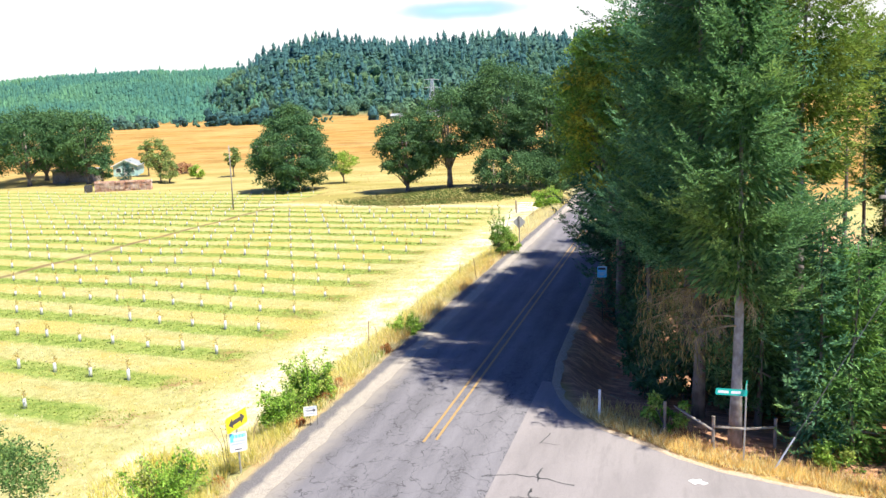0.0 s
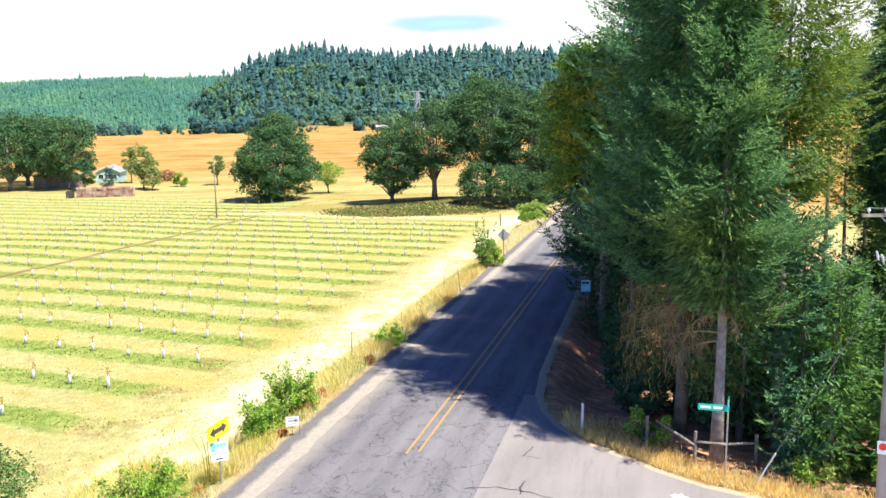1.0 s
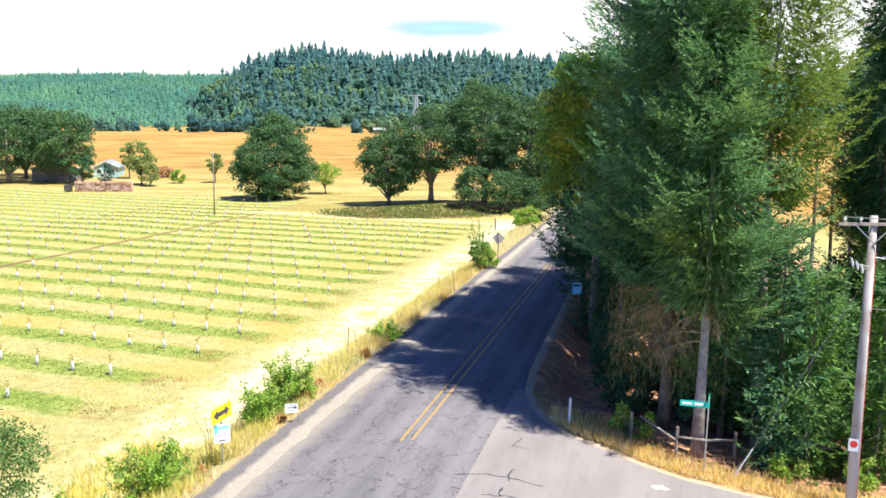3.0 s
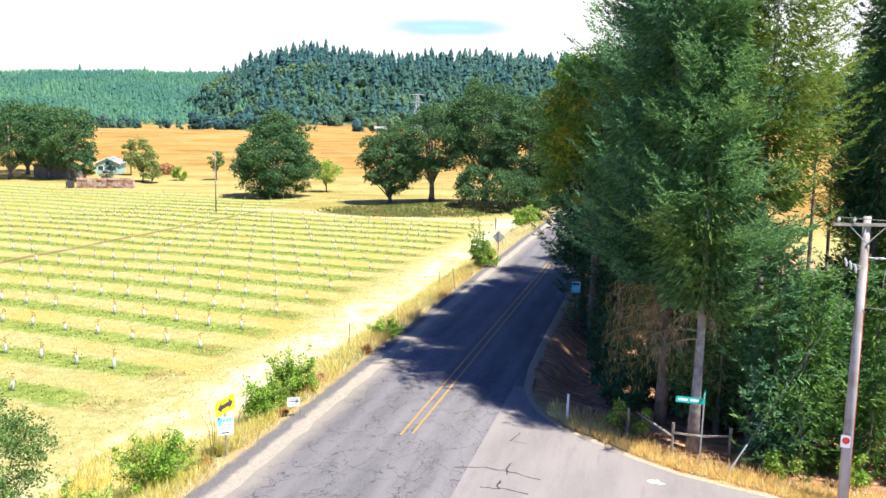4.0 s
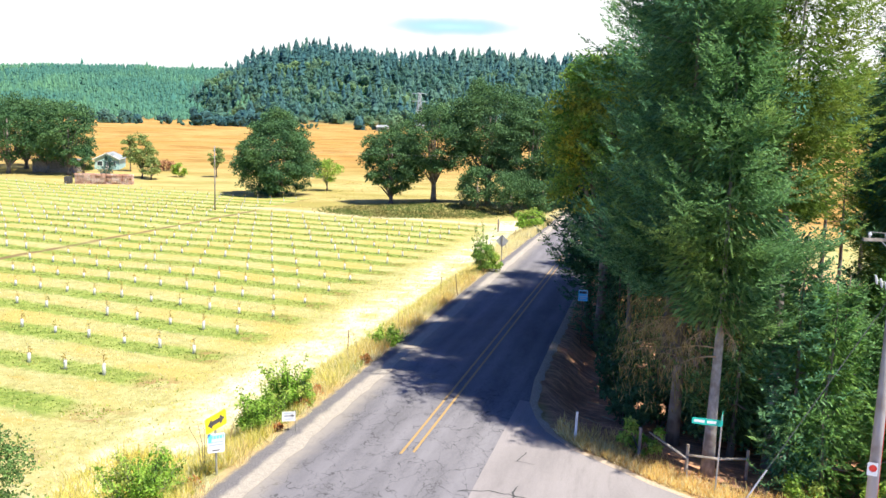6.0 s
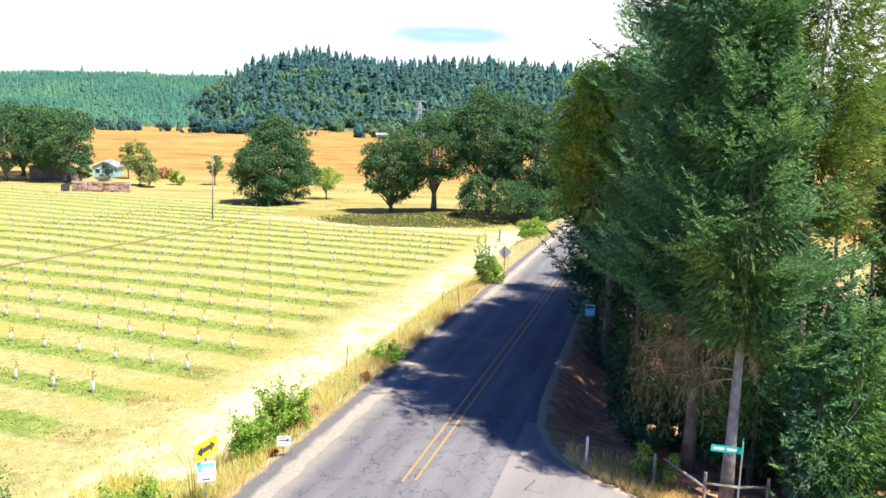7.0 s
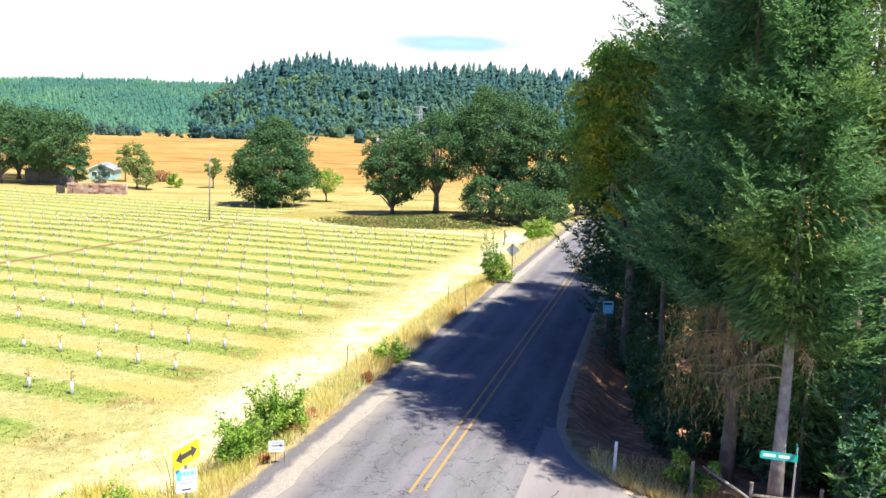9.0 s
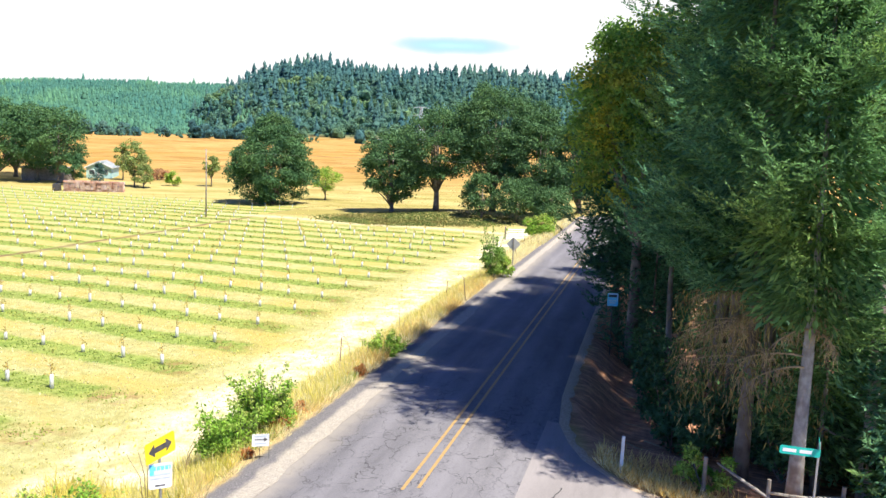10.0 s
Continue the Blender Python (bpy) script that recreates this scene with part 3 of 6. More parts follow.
def shoulder_material():
    n = Nodes("gravel_shoulder")
    p = n.obj()
    sep = n.add("ShaderNodeSeparateXYZ")
    n.put(sep.inputs[0], p)
    wob = n.math("MULTIPLY", n.math("SUBTRACT", n.noise(p, 1.2, 5), 0.5), 0.5)
    o = n.math("ADD", sep.outputs["X"], wob)
    grit = n.noise(p, 22, 4, 0.75)
    gravel = n.mix(n.step(grit, 0.3, 0.7), (0.12, 0.112, 0.114), (0.235, 0.22, 0.22))
    gravel = n.mix(n.step(n.noise(p, 14, 2, 0.5), 0.66, 0.7, 0, 0.7), gravel, (0.42, 0.41, 0.4))
    dust = n.mix(n.step(grit, 0.3, 0.7), (0.33, 0.29, 0.24), (0.52, 0.46, 0.38))
    color = n.mix(n.math("MULTIPLY", n.step(o, -4.4, -4.1, 0, 0.95), n.step(n.noise(p, 4.5, 6, 0.8), 0.3, 0.55, 0.6, 1)), gravel, dust)
    straw = n.mix(n.step(grit, 0.3, 0.7), (0.4, 0.29, 0.13), (0.58, 0.45, 0.24))
    color = n.mix(n.step(o, -5.0, -4.7, 1, 0), color, straw)
    return n.finish(color, 0.95, grit, 0.8, 0.04, spec=0.05)


def edge_material():
    n = Nodes("pale_gravel_edge")
    p = n.obj()
    grit = n.noise(p, 16, 5, 0.75)
    color = n.mix(n.step(grit, 0.3, 0.7), (0.34, 0.25, 0.17), (0.58, 0.48, 0.36))
    return n.finish(color, 0.95, grit, 0.8, 0.04, spec=0.05)


def strip_mesh(name, offsets, stations, lift, mat, label, category):
    """A sheet in the road's own frame; offsets may be functions of the station."""
    S = np.array(stations, float)
    cols = [np.array([f(v) for v in S]) if callable(f) else np.full(len(S), float(f)) for f in offsets]
    O = np.stack(cols, 1)
    SS = np.repeat(S[:, None], O.shape[1], 1)
    X, Y = at(SS, O)
    rise = 10.6 * smooth(Y, 150, 440)
    Z = np.where(O > 0, cross(O), -1.55 * smooth(-O, 4.5, 9.0)) + rise + lift
    ob = grid_mesh(name, O, SS, Z, mat)
    ob.matrix_world = ROAD
    return tagged(ob, label, category, kind="structure")


stations = np.concatenate([np.arange(-60, 60, 1.0), np.arange(60, 121, 2.0)])
strip_mesh("road", [-3.85, -3.0, -2.0, -1, 0, 0.6, 1.2, 1.6, 2.2, lambda q: 2.75 if q < 1.9 else float(np.interp(q, (2.2, 5.3, 8.6, 13.3, 21.5), (3.25, 3.02, 2.96, 2.9, 2.85)))], stations, 0.0, M["asphalt"], "worn two-lane asphalt road with fine cracks", "road")
rr = random.Random(4)
jag = {float(s): rr.uniform(-0.12, 0.12) for s in stations}
strip_mesh("road_shoulder", [lambda s: -5.3 + jag[float(s)] * 2, -4.9, -4.5, -4.1, -3.85, lambda s: -3.62 + 0.8 * jag[float(s)]], stations, 0.012, shoulder_material(), "grey gravel shoulder with a dusty pale edge", "shoulder")


def side_road():
    rows = []
    for o in np.concatenate([np.arange(2.72, 14, 0.4), np.arange(14, 41, 2.0)]):
        far = float(corner_s(o))
        rows.append([(o, far + (-22 - far) * k / 24) for k in range(25)])
    R = np.array(rows)
    ob = grid_mesh("side_road", R[..., 0], R[..., 1], cross(R[..., 0]) + 0.006, M["asphalt_pale"])
    ob.data.flip_normals()
    ob.matrix_world = ROAD
    tagged(ob, "pale grey asphalt side road joining at the junction", "road", kind="structure")
    # gravel lip along the curve
    line = [(s, o) for s, o in CORNER]
    dense = []
    for (s0, o0), (s1, o1) in zip(line, line[1:]):
        k = max(1, int(math.hypot(s1 - s0, o1 - o0) / 0.4))
        dense += [(s0 + (s1 - s0) * i / k, o0 + (o1 - o0) * i / k) for i in range(k)]
    dense = np.array(dense)
    d = unit(np.gradient(dense, axis=0))
    n = np.stack([-d[:, 1], d[:, 0]], 1) * -1.0
    n = np.where((n[:, 1:2] < 0) & (dense[:, 0:1] > 3), -n, n)
    r2 = np.random.RandomState(8)
    wid = 0.2 + 0.2 * r2.rand(len(dense))
    inner, outer = dense - n * 0.08, dense + n * wid[:, None]
    G = np.stack([inner, (inner + outer) / 2, outer], 1)
    Zs = cross(G[..., 1]) + np.array([0.01, 0.016, -0.02])[None]
    e = grid_mesh("road_edge", G[..., 1], G[..., 0], Zs, edge_material())
    e.matrix_world = ROAD
    tagged(e, "pale gravel lip along the edge of the asphalt", "road edge", kind="structure")


side_road()


def paint_material(c):
    n = Nodes("worn_road_paint")
    p = n.obj()
    worn = n.step(n.noise(p, 9, 5, 0.7), 0.55, 0.68)
    return n.finish(n.mix(worn, c, (0.13, 0.12, 0.11)), 0.7, n.noise(p, 60, 3), 0.2, 0.01)


M["line_paint"] = paint_material((0.4, 0.255, 0.095))
M["white_paint_road"] = paint_material((0.75, 0.75, 0.73))
for o in (-0.19, 0.19):
    strip_mesh("centre_line", [o - 0.05, o + 0.05], np.arange(-5.4 + (0.25 if o > 0 else 0), 112, 0.8), 0.006, M["line_paint"], "worn yellow centre line painted on the road", "road marking")


def flat_shape(name, pts, z, mat, label, category):
    bm = bmesh.new()
    vs = [bm.verts.new((o, s, float(cross(np.array(o))) + z)) for s, o in pts]
    bm.faces.new(vs)
    bmesh.ops.recalc_face_normals(bm, faces=bm.faces[:])
    ob = part(name, bm, mat)
    ob.matrix_world = ROAD
    return tagged(ob, label, category, kind="structure")


flat_shape("arrow_marking", [(-5.29, 8.5), (-5.1, 8.68), (-5.15, 8.75), (-4.99, 8.9), (-5.15, 8.94), (-5.23, 9.14), (-5.42, 8.97), (-5.35, 8.8), (-5.5, 8.73)], 0.014, M["white_paint_road"], "white painted arrow on the side road", "road marking")


def crack(points, width, seed):
    r = random.Random(seed)
    pts = []
    for (s0, o0), (s1, o1) in zip(points, points[1:]):
        for i in range(5):
            pts.append((s0 + (s1 - s0) * i / 5 + r.uniform(-0.05, 0.05), o0 + (o1 - o0) * i / 5 + r.uniform(-0.03, 0.03)))
    a = np.array(pts)
    d = unit(np.gradient(a, axis=0))
    n = np.stack([-d[:, 1], d[:, 0]], 1) * (width * (0.4 + 0.6 * np.array([r.random() for _ in pts])))[:, None]
    G = np.stack([a - n, a + n], 1)
    ob = grid_mesh("road_crack", G[..., 1], G[..., 0], cross(G[..., 1]) + 0.011, M["crack"])
    ob.matrix_world = ROAD
    tagged(ob, "dark tar-filled crack in the asphalt", "crack", kind="structure")


crack([(-7.47, 2.3), (-7.0, 3.2), (-6.9, 4.03), (-7.04, 5.4)], 0.035, 1)
crack([(-6.2, 4.0), (-6.7, 3.95), (-7.3, 4.05)], 0.04, 2)
crack([(-8.5, 3.4), (-8.3, 4.1), (-8.3, 5.1)], 0.035, 3)
crack([(-7.7, 3.95), (-8.1, 3.9), (-8.5, 4.0)], 0.04, 4)
crack([(-3.25, 3.82), (-3.8, 3.75), (-4.24, 3.62), (-4.06, 4.47)], 0.022, 5)


# ---- trees ----
def fir_mesh(h, r, z0, seed, step=0.42, per=6, fine=1.0, ragged=0.3, round_low=0.25, thick=19.0, power=0.72, fill=1.0, droop=0.0, open_side=None, bunch=0.0):
    """Foliage of a fir: boughs with upturned ends, side branches along them, each a flat plume of needle twigs; coarser above the height thick; open_side: the way to the light, where an edge tree is clothed most."""
    rng = np.random.RandomState(seed)
    up = np.array([0, 0, 1.0])
    P, D, S, K = [], [], [], []

    def envelope(z):
        t = np.clip((z - z0) / (h - z0), 0, 1)
        return r * (1 - t) ** power * np.minimum(1.0, 0.55 + t / max(round_low, 0.01) * 0.45)

    z = z0
    while z < h - 0.2:
        t = (z - z0) / (h - z0)
        high = z > thick
        size = fine * (1.9 if high else 1.0)
        knots = np.random.RandomState(seed * 50 + int(z / 1.9))
        ways, full, tier = knots.uniform(0, 6.283, 7), knots.uniform(0.58, 1.1, 7), knots.uniform(0, 1.9, 7)
        for _ in range(per):
            lobe = rng.randint(0, 7)
            a = ways[lobe] + rng.normal() * 0.2
            if open_side is not None and rng.rand() < 0.58 - 0.8 * math.cos(a - open_side):
                continue
            ln = max(0.5, full[lobe] * float(envelope(z)) * rng.uniform(1 - ragged, 1 + ragged * 0.3))
            out = np.array([math.cos(a), math.sin(a), 0.0])
            lat = np.array([-out[1], out[0], 0.0])
            k = max(3, int(ln * 0.8 / (0.23 * size)))
            f = np.linspace(0.2, 1.0, k) + rng.uniform(-0.03, 0.03, k)
            zb = z + bunch * (1.9 * int(z / 1.9) + tier[lobe] - z)
            slope = -0.62 + 0.62 * t - droop + rng.uniform(-0.2, 0.2)
            curl = 0.62 * (1 - 0.6 * t)
            zz = zb + ln * (slope * f + curl * f ** 2.4) + rng.uniform(-0.2, 0.2)
            pos = out[None] * (f * ln)[:, None] + up[None] * zz[:, None] + lat[None] * (rng.uniform(-0.2, 0.2) * ln * f * f)[:, None]
            axis = unit(out[None] + up[None] * (slope + 2.2 * curl * f ** 1.4)[:, None])
            for sgn in (-1, 1):
                d = axis * 0.8 + lat[None] * (sgn * rng.uniform(0.35, 0.9, k))[:, None] + up[None] * rng.normal(0.04, 0.24, k)[:, None]
                P.append(pos), D.append(unit(d)), S.append((0.36 + 0.62 * (1 - f)) * min(1.0, 0.45 + ln / 5) * rng.uniform(0.75, 1.3, k) * size), K.append(np.full(k, size))
            P.append(pos[-1:]), D.append(unit(axis[-1:] + 0.12 * up)), S.append(np.array([0.62 * size])), K.append(np.array([size]))
        z += step * rng.uniform(0.8, 1.2) * (1.6 if high else 1)
    P, D, S, K = map(np.concatenate, (P, D, S, K))
    n, m = len(P), 10
    g = np.linspace(0.12, 0.94, m)[None] + rng.uniform(-0.05, 0.05, (n, m))
    side = unit(np.cross(D, up[None] + 0.35 * rng.normal(size=(n, 3))))
    sign = np.where(np.arange(m) % 2 == 0, 1.0, -1.0)[None] * np.ones((n, 1))
    sign[:, -1] = 0.0
    base = P[:, None] + D[:, None] * (g * S[:, None])[..., None]
    way = D[:, None] * 0.8 + side[:, None] * (sign * rng.uniform(0.5, 0.9, (n, m)))[..., None] + rng.normal(size=(n, m, 3)) * 0.16 + up * 0.06
    length = (0.175 * (1.12 - 0.5 * g) * rng.uniform(0.75, 1.25, (n, m))) * K[:, None]
    width = np.repeat(0.047 * K, m)
    twigs = kites(base.reshape(-1, 3), way.reshape(-1, 3), length.ravel(), width * rng.uniform(0.7, 1.3, n * m), rng, 0.8)
    # old shaded twigs close to the trunk
    c = int(5000 * fill)
    zf = z0 + (h - z0) * rng.uniform(0.02, 0.9, c) ** 1.3
    a, q = rng.uniform(0, 6.283, c), envelope(zf) * rng.uniform(0.08, 0.58, c)
    inner = np.stack([np.cos(a) * q, np.sin(a) * q, zf - 0.25 * q], -1)
    droops = np.stack([np.cos(a), np.sin(a), rng.normal(-0.5, 0.4, c)], -1)
    old = kites(inner, droops, rng.uniform(0.25, 0.5, c), rng.uniform(0.06, 0.12, c), rng, 1.5)
    return np.concatenate([twigs, old])


def bough_sticks(bm, h, r, z0, seed, n, bare=(0, 0)):
    rng = random.Random(seed)
    for _ in range(n):
        z = rng.uniform(z0, h * 0.9)
        t = (z - z0) / (h - z0)
        ln = r * (1 - t) ** 0.72 * 0.7
        a = rng.uniform(0, 6.28)
        c, s = math.cos(a), math.sin(a)
        tube(bm, [(0.05 * c, 0.05 * s, z), (c * ln * 0.5, s * ln * 0.5, z + ln * (-0.12 + 0.4 * t)), (c * ln, s * ln, z + ln * (-0.16 + 0.8 * t))], [0.05, 0.035, 0.012], 4, False)


def fir(name, x, y, h, r, z0, seed, needles, trunk_r=0.22, label="tall green fir tree at the woodland edge", bark="bark", lean=(0, 0), **kw):
    g = land1(x, y)
    ob = holder(name, pose(x, y, g - 0.1), label, "tree", "firs beside the road")
    bm = bmesh.new()
    n = 8
    pts = [(lean[0] * k / n + 0.06 * math.sin(seed + k), lean[1] * k / n + 0.06 * math.cos(seed * 2 + k), h * k / n) for k in range(n)] + [(lean[0], lean[1], h)]
    tube(bm, pts, [trunk_r * (1.25 if k == 0 else 1) * (1 - k / (n + 0.4)) ** 1.25 * (1.0 if h * k / n <= z0 + 0.5 else 0.62) + 0.015 for k in range(n + 1)], 9)
    bough_sticks(bm, h, r * 0.6, z0, seed, 6)
    part("trunk", bm, M[bark], ob, smooth_shade=True)
    soup("crown", fir_mesh(h, r, z0, seed, **kw), 4, M[needles], parent=ob)
    return ob


def lobed_crown(h, r, z0, seed, lobes, per, leaf, squash=0.85, rmin=0.22, rmax=0.36, flat=0.0, taper=0.0):
    rng = np.random.RandomState(seed)
    cz, rz = (h + z0) / 2, (h - z0) / 2
    d = unit(rng.normal(size=(lobes, 3)))
    rad = rng.uniform(0.35, 0.8, lobes) ** 0.6
    c = d * rad[:, None] * np.array([r, r, rz])[None] * 0.86
    c[:, 2] += cz
    if taper:
        c[:, :2] *= (1 + taper * (0.5 - (c[:, 2:3] - z0) / (h - z0)) * 2)
        c[:, 2] = np.maximum(c[:, 2], 0.4)
    if flat:
        c[:, 2] = np.maximum(c[:, 2], z0 + flat * rng.rand(lobes))
    lr = rng.uniform(rmin, rmax, lobes) * r
    n = unit(rng.normal(size=(lobes, per, 3)))
    n[..., 2] = np.where(n[..., 2] < -0.3, -n[..., 2], n[..., 2])
    pos = c[:, None] + n * (lr[:, None] * rng.uniform(0.55, 1.08, (lobes, per)))[..., None] * np.array([1, 1, squash])
    way = n * 0.3 + unit(rng.normal(size=n.shape)) * 0.9
    way[..., 2] -= 0.25
    pos, way = pos.reshape(-1, 3), way.reshape(-1, 3)
    k = len(pos)
    return kites(pos, way, leaf * rng.uniform(0.6, 1.3, k), leaf * 0.62 * rng.uniform(0.7, 1.2, k), rng, 0.45, n.reshape(-1, 3)), c, lr


def leafy_tree(name, x, y, h, r, z0, seed, leaves, lobes=60, per=150, leaf=0.4, trunk_r=0.35, label="", category="tree", group="", bark="bark", limbs=9, fork=0.0, **kw):
    ob = holder(name, pose(x, y, land1(x, y) - 0.08), label, category, group)
    quads, c, lr = lobed_crown(h, r, z0, seed, lobes, per, leaf, **kw)
    bm = bmesh.new()
    rng = random.Random(seed)
    fork = fork or max(0.3, z0 * 0.9 + 0.08 * h)
    tube(bm, [(0, 0, 0), (0.05, 0.02, fork * 0.5), (0.02, 0.06, fork), (0.1, 0, h * 0.7)], [trunk_r * 1.3, trunk_r, trunk_r * 0.85, trunk_r * 0.15], 9)
    for i in rng.sample(range(len(c)), min(limbs, len(c))):
        e = c[i]
        tube(bm, [(0, 0, fork * rng.uniform(0.7, 1.1)), (e[0] * 0.45 + rng.uniform(-.3, .3), e[1] * 0.45 + rng.uniform(-.3, .3), fork + (e[2] - fork) * 0.55), tuple(e)], [trunk_r * 0.5, trunk_r * 0.28, trunk_r * 0.06], 6, False)
    part("trunk", bm, M[bark], ob, smooth_shade=True)
    soup("crown", quads, 4, M[leaves], parent=ob)
    return ob


def bush(name, x, y, h, r, seed, leaves, lobes=22, per=110, leaf=0.14, label="", group="", stems=6, dz=0.0, shoots=0):
    ob = holder(name, pose(x, y, land1(x, y) - 0.05 + dz), label, "shrub", group)
    low = 0.72 if shoots else 1.0
    quads, c, lr = lobed_crown(h * low, r * 1.08, -0.2, seed, lobes, per, leaf, rmin=0.13, rmax=0.3, squash=1.1)
    bm = bmesh.new()
    rng = random.Random(seed)
    for i in rng.sample(range(len(c)), min(stems, len(c))):
        e = c[i]
        tube(bm, [(rng.uniform(-.1, .1), rng.uniform(-.1, .1), 0), (e[0] * 0.5, e[1] * 0.5, e[2] * 0.5), tuple(e)], [0.03, 0.02, 0.008], 5, False)
    r2 = np.random.RandomState(seed + 7)
    sets = [quads]
    for _ in range(shoots):
        # an arching shoot with leaves set along it
        a, q = r2.uniform(0, 6.283), r * math.sqrt(r2.rand()) * 0.75
        foot = np.array([math.cos(a) * q * 0.7, math.sin(a) * q * 0.7, h * r2.uniform(0.1, 0.4)])
        tip = foot + np.array([math.cos(a) * r * r2.uniform(0.1, 0.75), math.sin(a) * r * r2.uniform(0.1, 0.75), h * r2.uniform(0.3, 0.78) * (1 - 0.35 * q / r)])
        tube(bm, [tuple(foot), tuple((foot + tip) / 2 + np.array([0, 0, 0.06 * h])), tuple(tip)], [0.012, 0.009, 0.004], 4, False)
        f = r2.uniform(0.15, 1.05, 46)[:, None]
        pos = foot + (tip - foot) * f + np.array([0, 0, 0.24 * h]) * f * (1 - f) + r2.normal(size=(46, 3)) * 0.06
        way = r2.normal(size=(46, 3)) + np.array([math.cos(a) * 0.5, math.sin(a) * 0.5, -0.1])
        sets.append(kites(pos, way, leaf * r2.uniform(0.8, 1.7, 46), leaf * 0.7, r2, 0.5))
    part("woody_base", bm, M["bark"], ob)
    soup("foliage", np.concatenate(sets), 4, M[leaves], parent=ob)
    return ob
# firs that stand along the right of the road, clothed most on the side of the road and the field
EDGE = math.atan2(-0.75, -0.65)
fir("fir_tree", 10.1, 29.2, 19.5, 4.3, 6.0, 18, "fir", 0.2, "fir with a bare pale lower trunk behind the street sign", "grey_bark", per=18, step=0.4, open_side=EDGE + 0.35, power=0.7, fill=1.9, bunch=0.6)
fir("fir_tree", 9.5, 31.8, 26, 5.7, 6.4, 19, "fir_blue", 0.21, "fir with a bare lower trunk and plumes over the road", "bark", per=16, step=0.38, open_side=EDGE - 0.3, power=0.62, fill=1.6, bunch=0.6)
fir("fir_tree", 12.7, 30.6, 25.0, 3.9, 9.9, 20, "fir_yellow", 0.19, "slender fir with a high yellow-green crown and bare trunk", "grey_bark", ragged=0.5, per=12, step=0.38, power=0.4, fill=0.8)
fir("fir_tree", 11.3, 34.8, 26.5, 4.6, 6.8, 36, "fir", 0.22, "slim tall fir among the others", per=8, open_side=EDGE, power=0.4, fill=1.2, bunch=0.5)
fir("fir_tree", 11.2, 39.6, 24, 5.3, 6.6, 12, "fir", 0.3, "tall green fir with dense drooping boughs", per=11, open_side=EDGE - 0.4, power=0.62, fill=0.5, bunch=0.55)
fir("fir_tree", 12.4, 44.4, 18.5, 5.2, 6.6, 11, "fir_shaded", 0.36, "very tall dark green fir with drooping boughs", per=11, fine=1.25, open_side=EDGE - 0.4, power=0.62, fill=0.4)
fir("fir_tree", 13.6, 53.0, 20, 5.8, 3.4, 14, "fir_shaded", 0.3, "dark fir with boughs over the road's edge", fine=1.7, power=0.5)
fir("fir_tree", 9.5, 51.8, 15, 4.2, 3.8, 52, "fir_shaded", 0.22, "dark fir with boughs over the road's edge", fine=1.6, power=0.5)
fir("fir_tree", 14.2, 59.6, 18, 5.6, 2.0, 15, "fir_shaded", 0.28, "dark fir with boughs over the road's edge", fine=1.8, power=0.5)
fir("fir_tree", 15.8, 66.8, 15, 5.2, 1.6, 16, "fir_shaded", 0.28, "dark fir further along the road", fine=1.9)
fir("fir_tree", 17.9, 74.0, 12.0, 4.8, 1.2, 17, "fir_shaded", 0.26, "dark fir further along the road", fine=1.9)
# firs added to thicken the row and make its road shadow solid
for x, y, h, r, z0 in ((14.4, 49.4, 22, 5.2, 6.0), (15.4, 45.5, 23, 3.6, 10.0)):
    fir("fir_tree", x, y, h, r, z0, int(x * 13 + y), "fir_shaded", 0.26, "dark fir added to fill the roadside row and its shadow", fine=1.8)
# two mostly hidden firs, added to close gaps in the shadow on the road
fir("fir_tree", 10.8, 36.9, 27, 3.6, 9.0, 21, "fir_shaded", 0.2, "slim tall fir added behind the roadside row to shade the road", per=8, fine=1.5, power=0.4, fill=0.5)
fir("fir_tree", 11.9, 42.0, 26, 3.6, 9.5, 22, "fir_shaded", 0.2, "slim tall fir added behind the roadside row to shade the road", per=6, fine=1.5, power=0.4, fill=0.5)
fir("fir_tree", 10.2, 43.4, 13, 3.0, 7.0, 39, "fir_blue", 0.17, "half-grown fir beside the road", per=6, fill=0.2)
for x, y, h, r, z0, needles, words in (
    (12.9, 29.1, 9.2, 2.4, 0.6, "fir_blue", "young green fir behind the rail fence"),
    (13.9, 28.8, 7.6, 2.4, 0.1, "fir_green", "bushy young fir beside the utility pole"),
    (16.4, 28.6, 7.6, 2.8, 0.1, "fir_green", "bushy young fir at the edge of the wood"),
    (19.0, 28.0, 7.0, 3.0, 0.1, "fir_green", "bushy young fir at the edge of the wood"),
    (13.6, 31.0, 7.0, 2.6, 1.0, "fir", "young fir in the shade of the wood"),
    (15.8, 31.8, 7.6, 2.8, 1.0, "fir", "young fir in the shade of the wood"),
    (18.2, 33.2, 8.0, 3.0, 0.4, "fir_green", "young fir in the shade of the wood"),
    (22.0, 36.5, 8.4, 3.2, 0.4, "fir_shaded", "young fir in the shade of the wood"),
    (11.8, 40.8, 8.5, 2.4, 2.6, "fir", "young fir under the tall roadside firs"),
    (11.6, 31.2, 8.6, 2.6, 1.6, "fir", "young fir in the shade of the wood"),
):
    fir("young_fir", x, y, h, r, z0, int(x * 37 + y * 11), needles, 0.12, words, step=0.4, per=6, fine=1.3, fill=0.2, power=0.8)
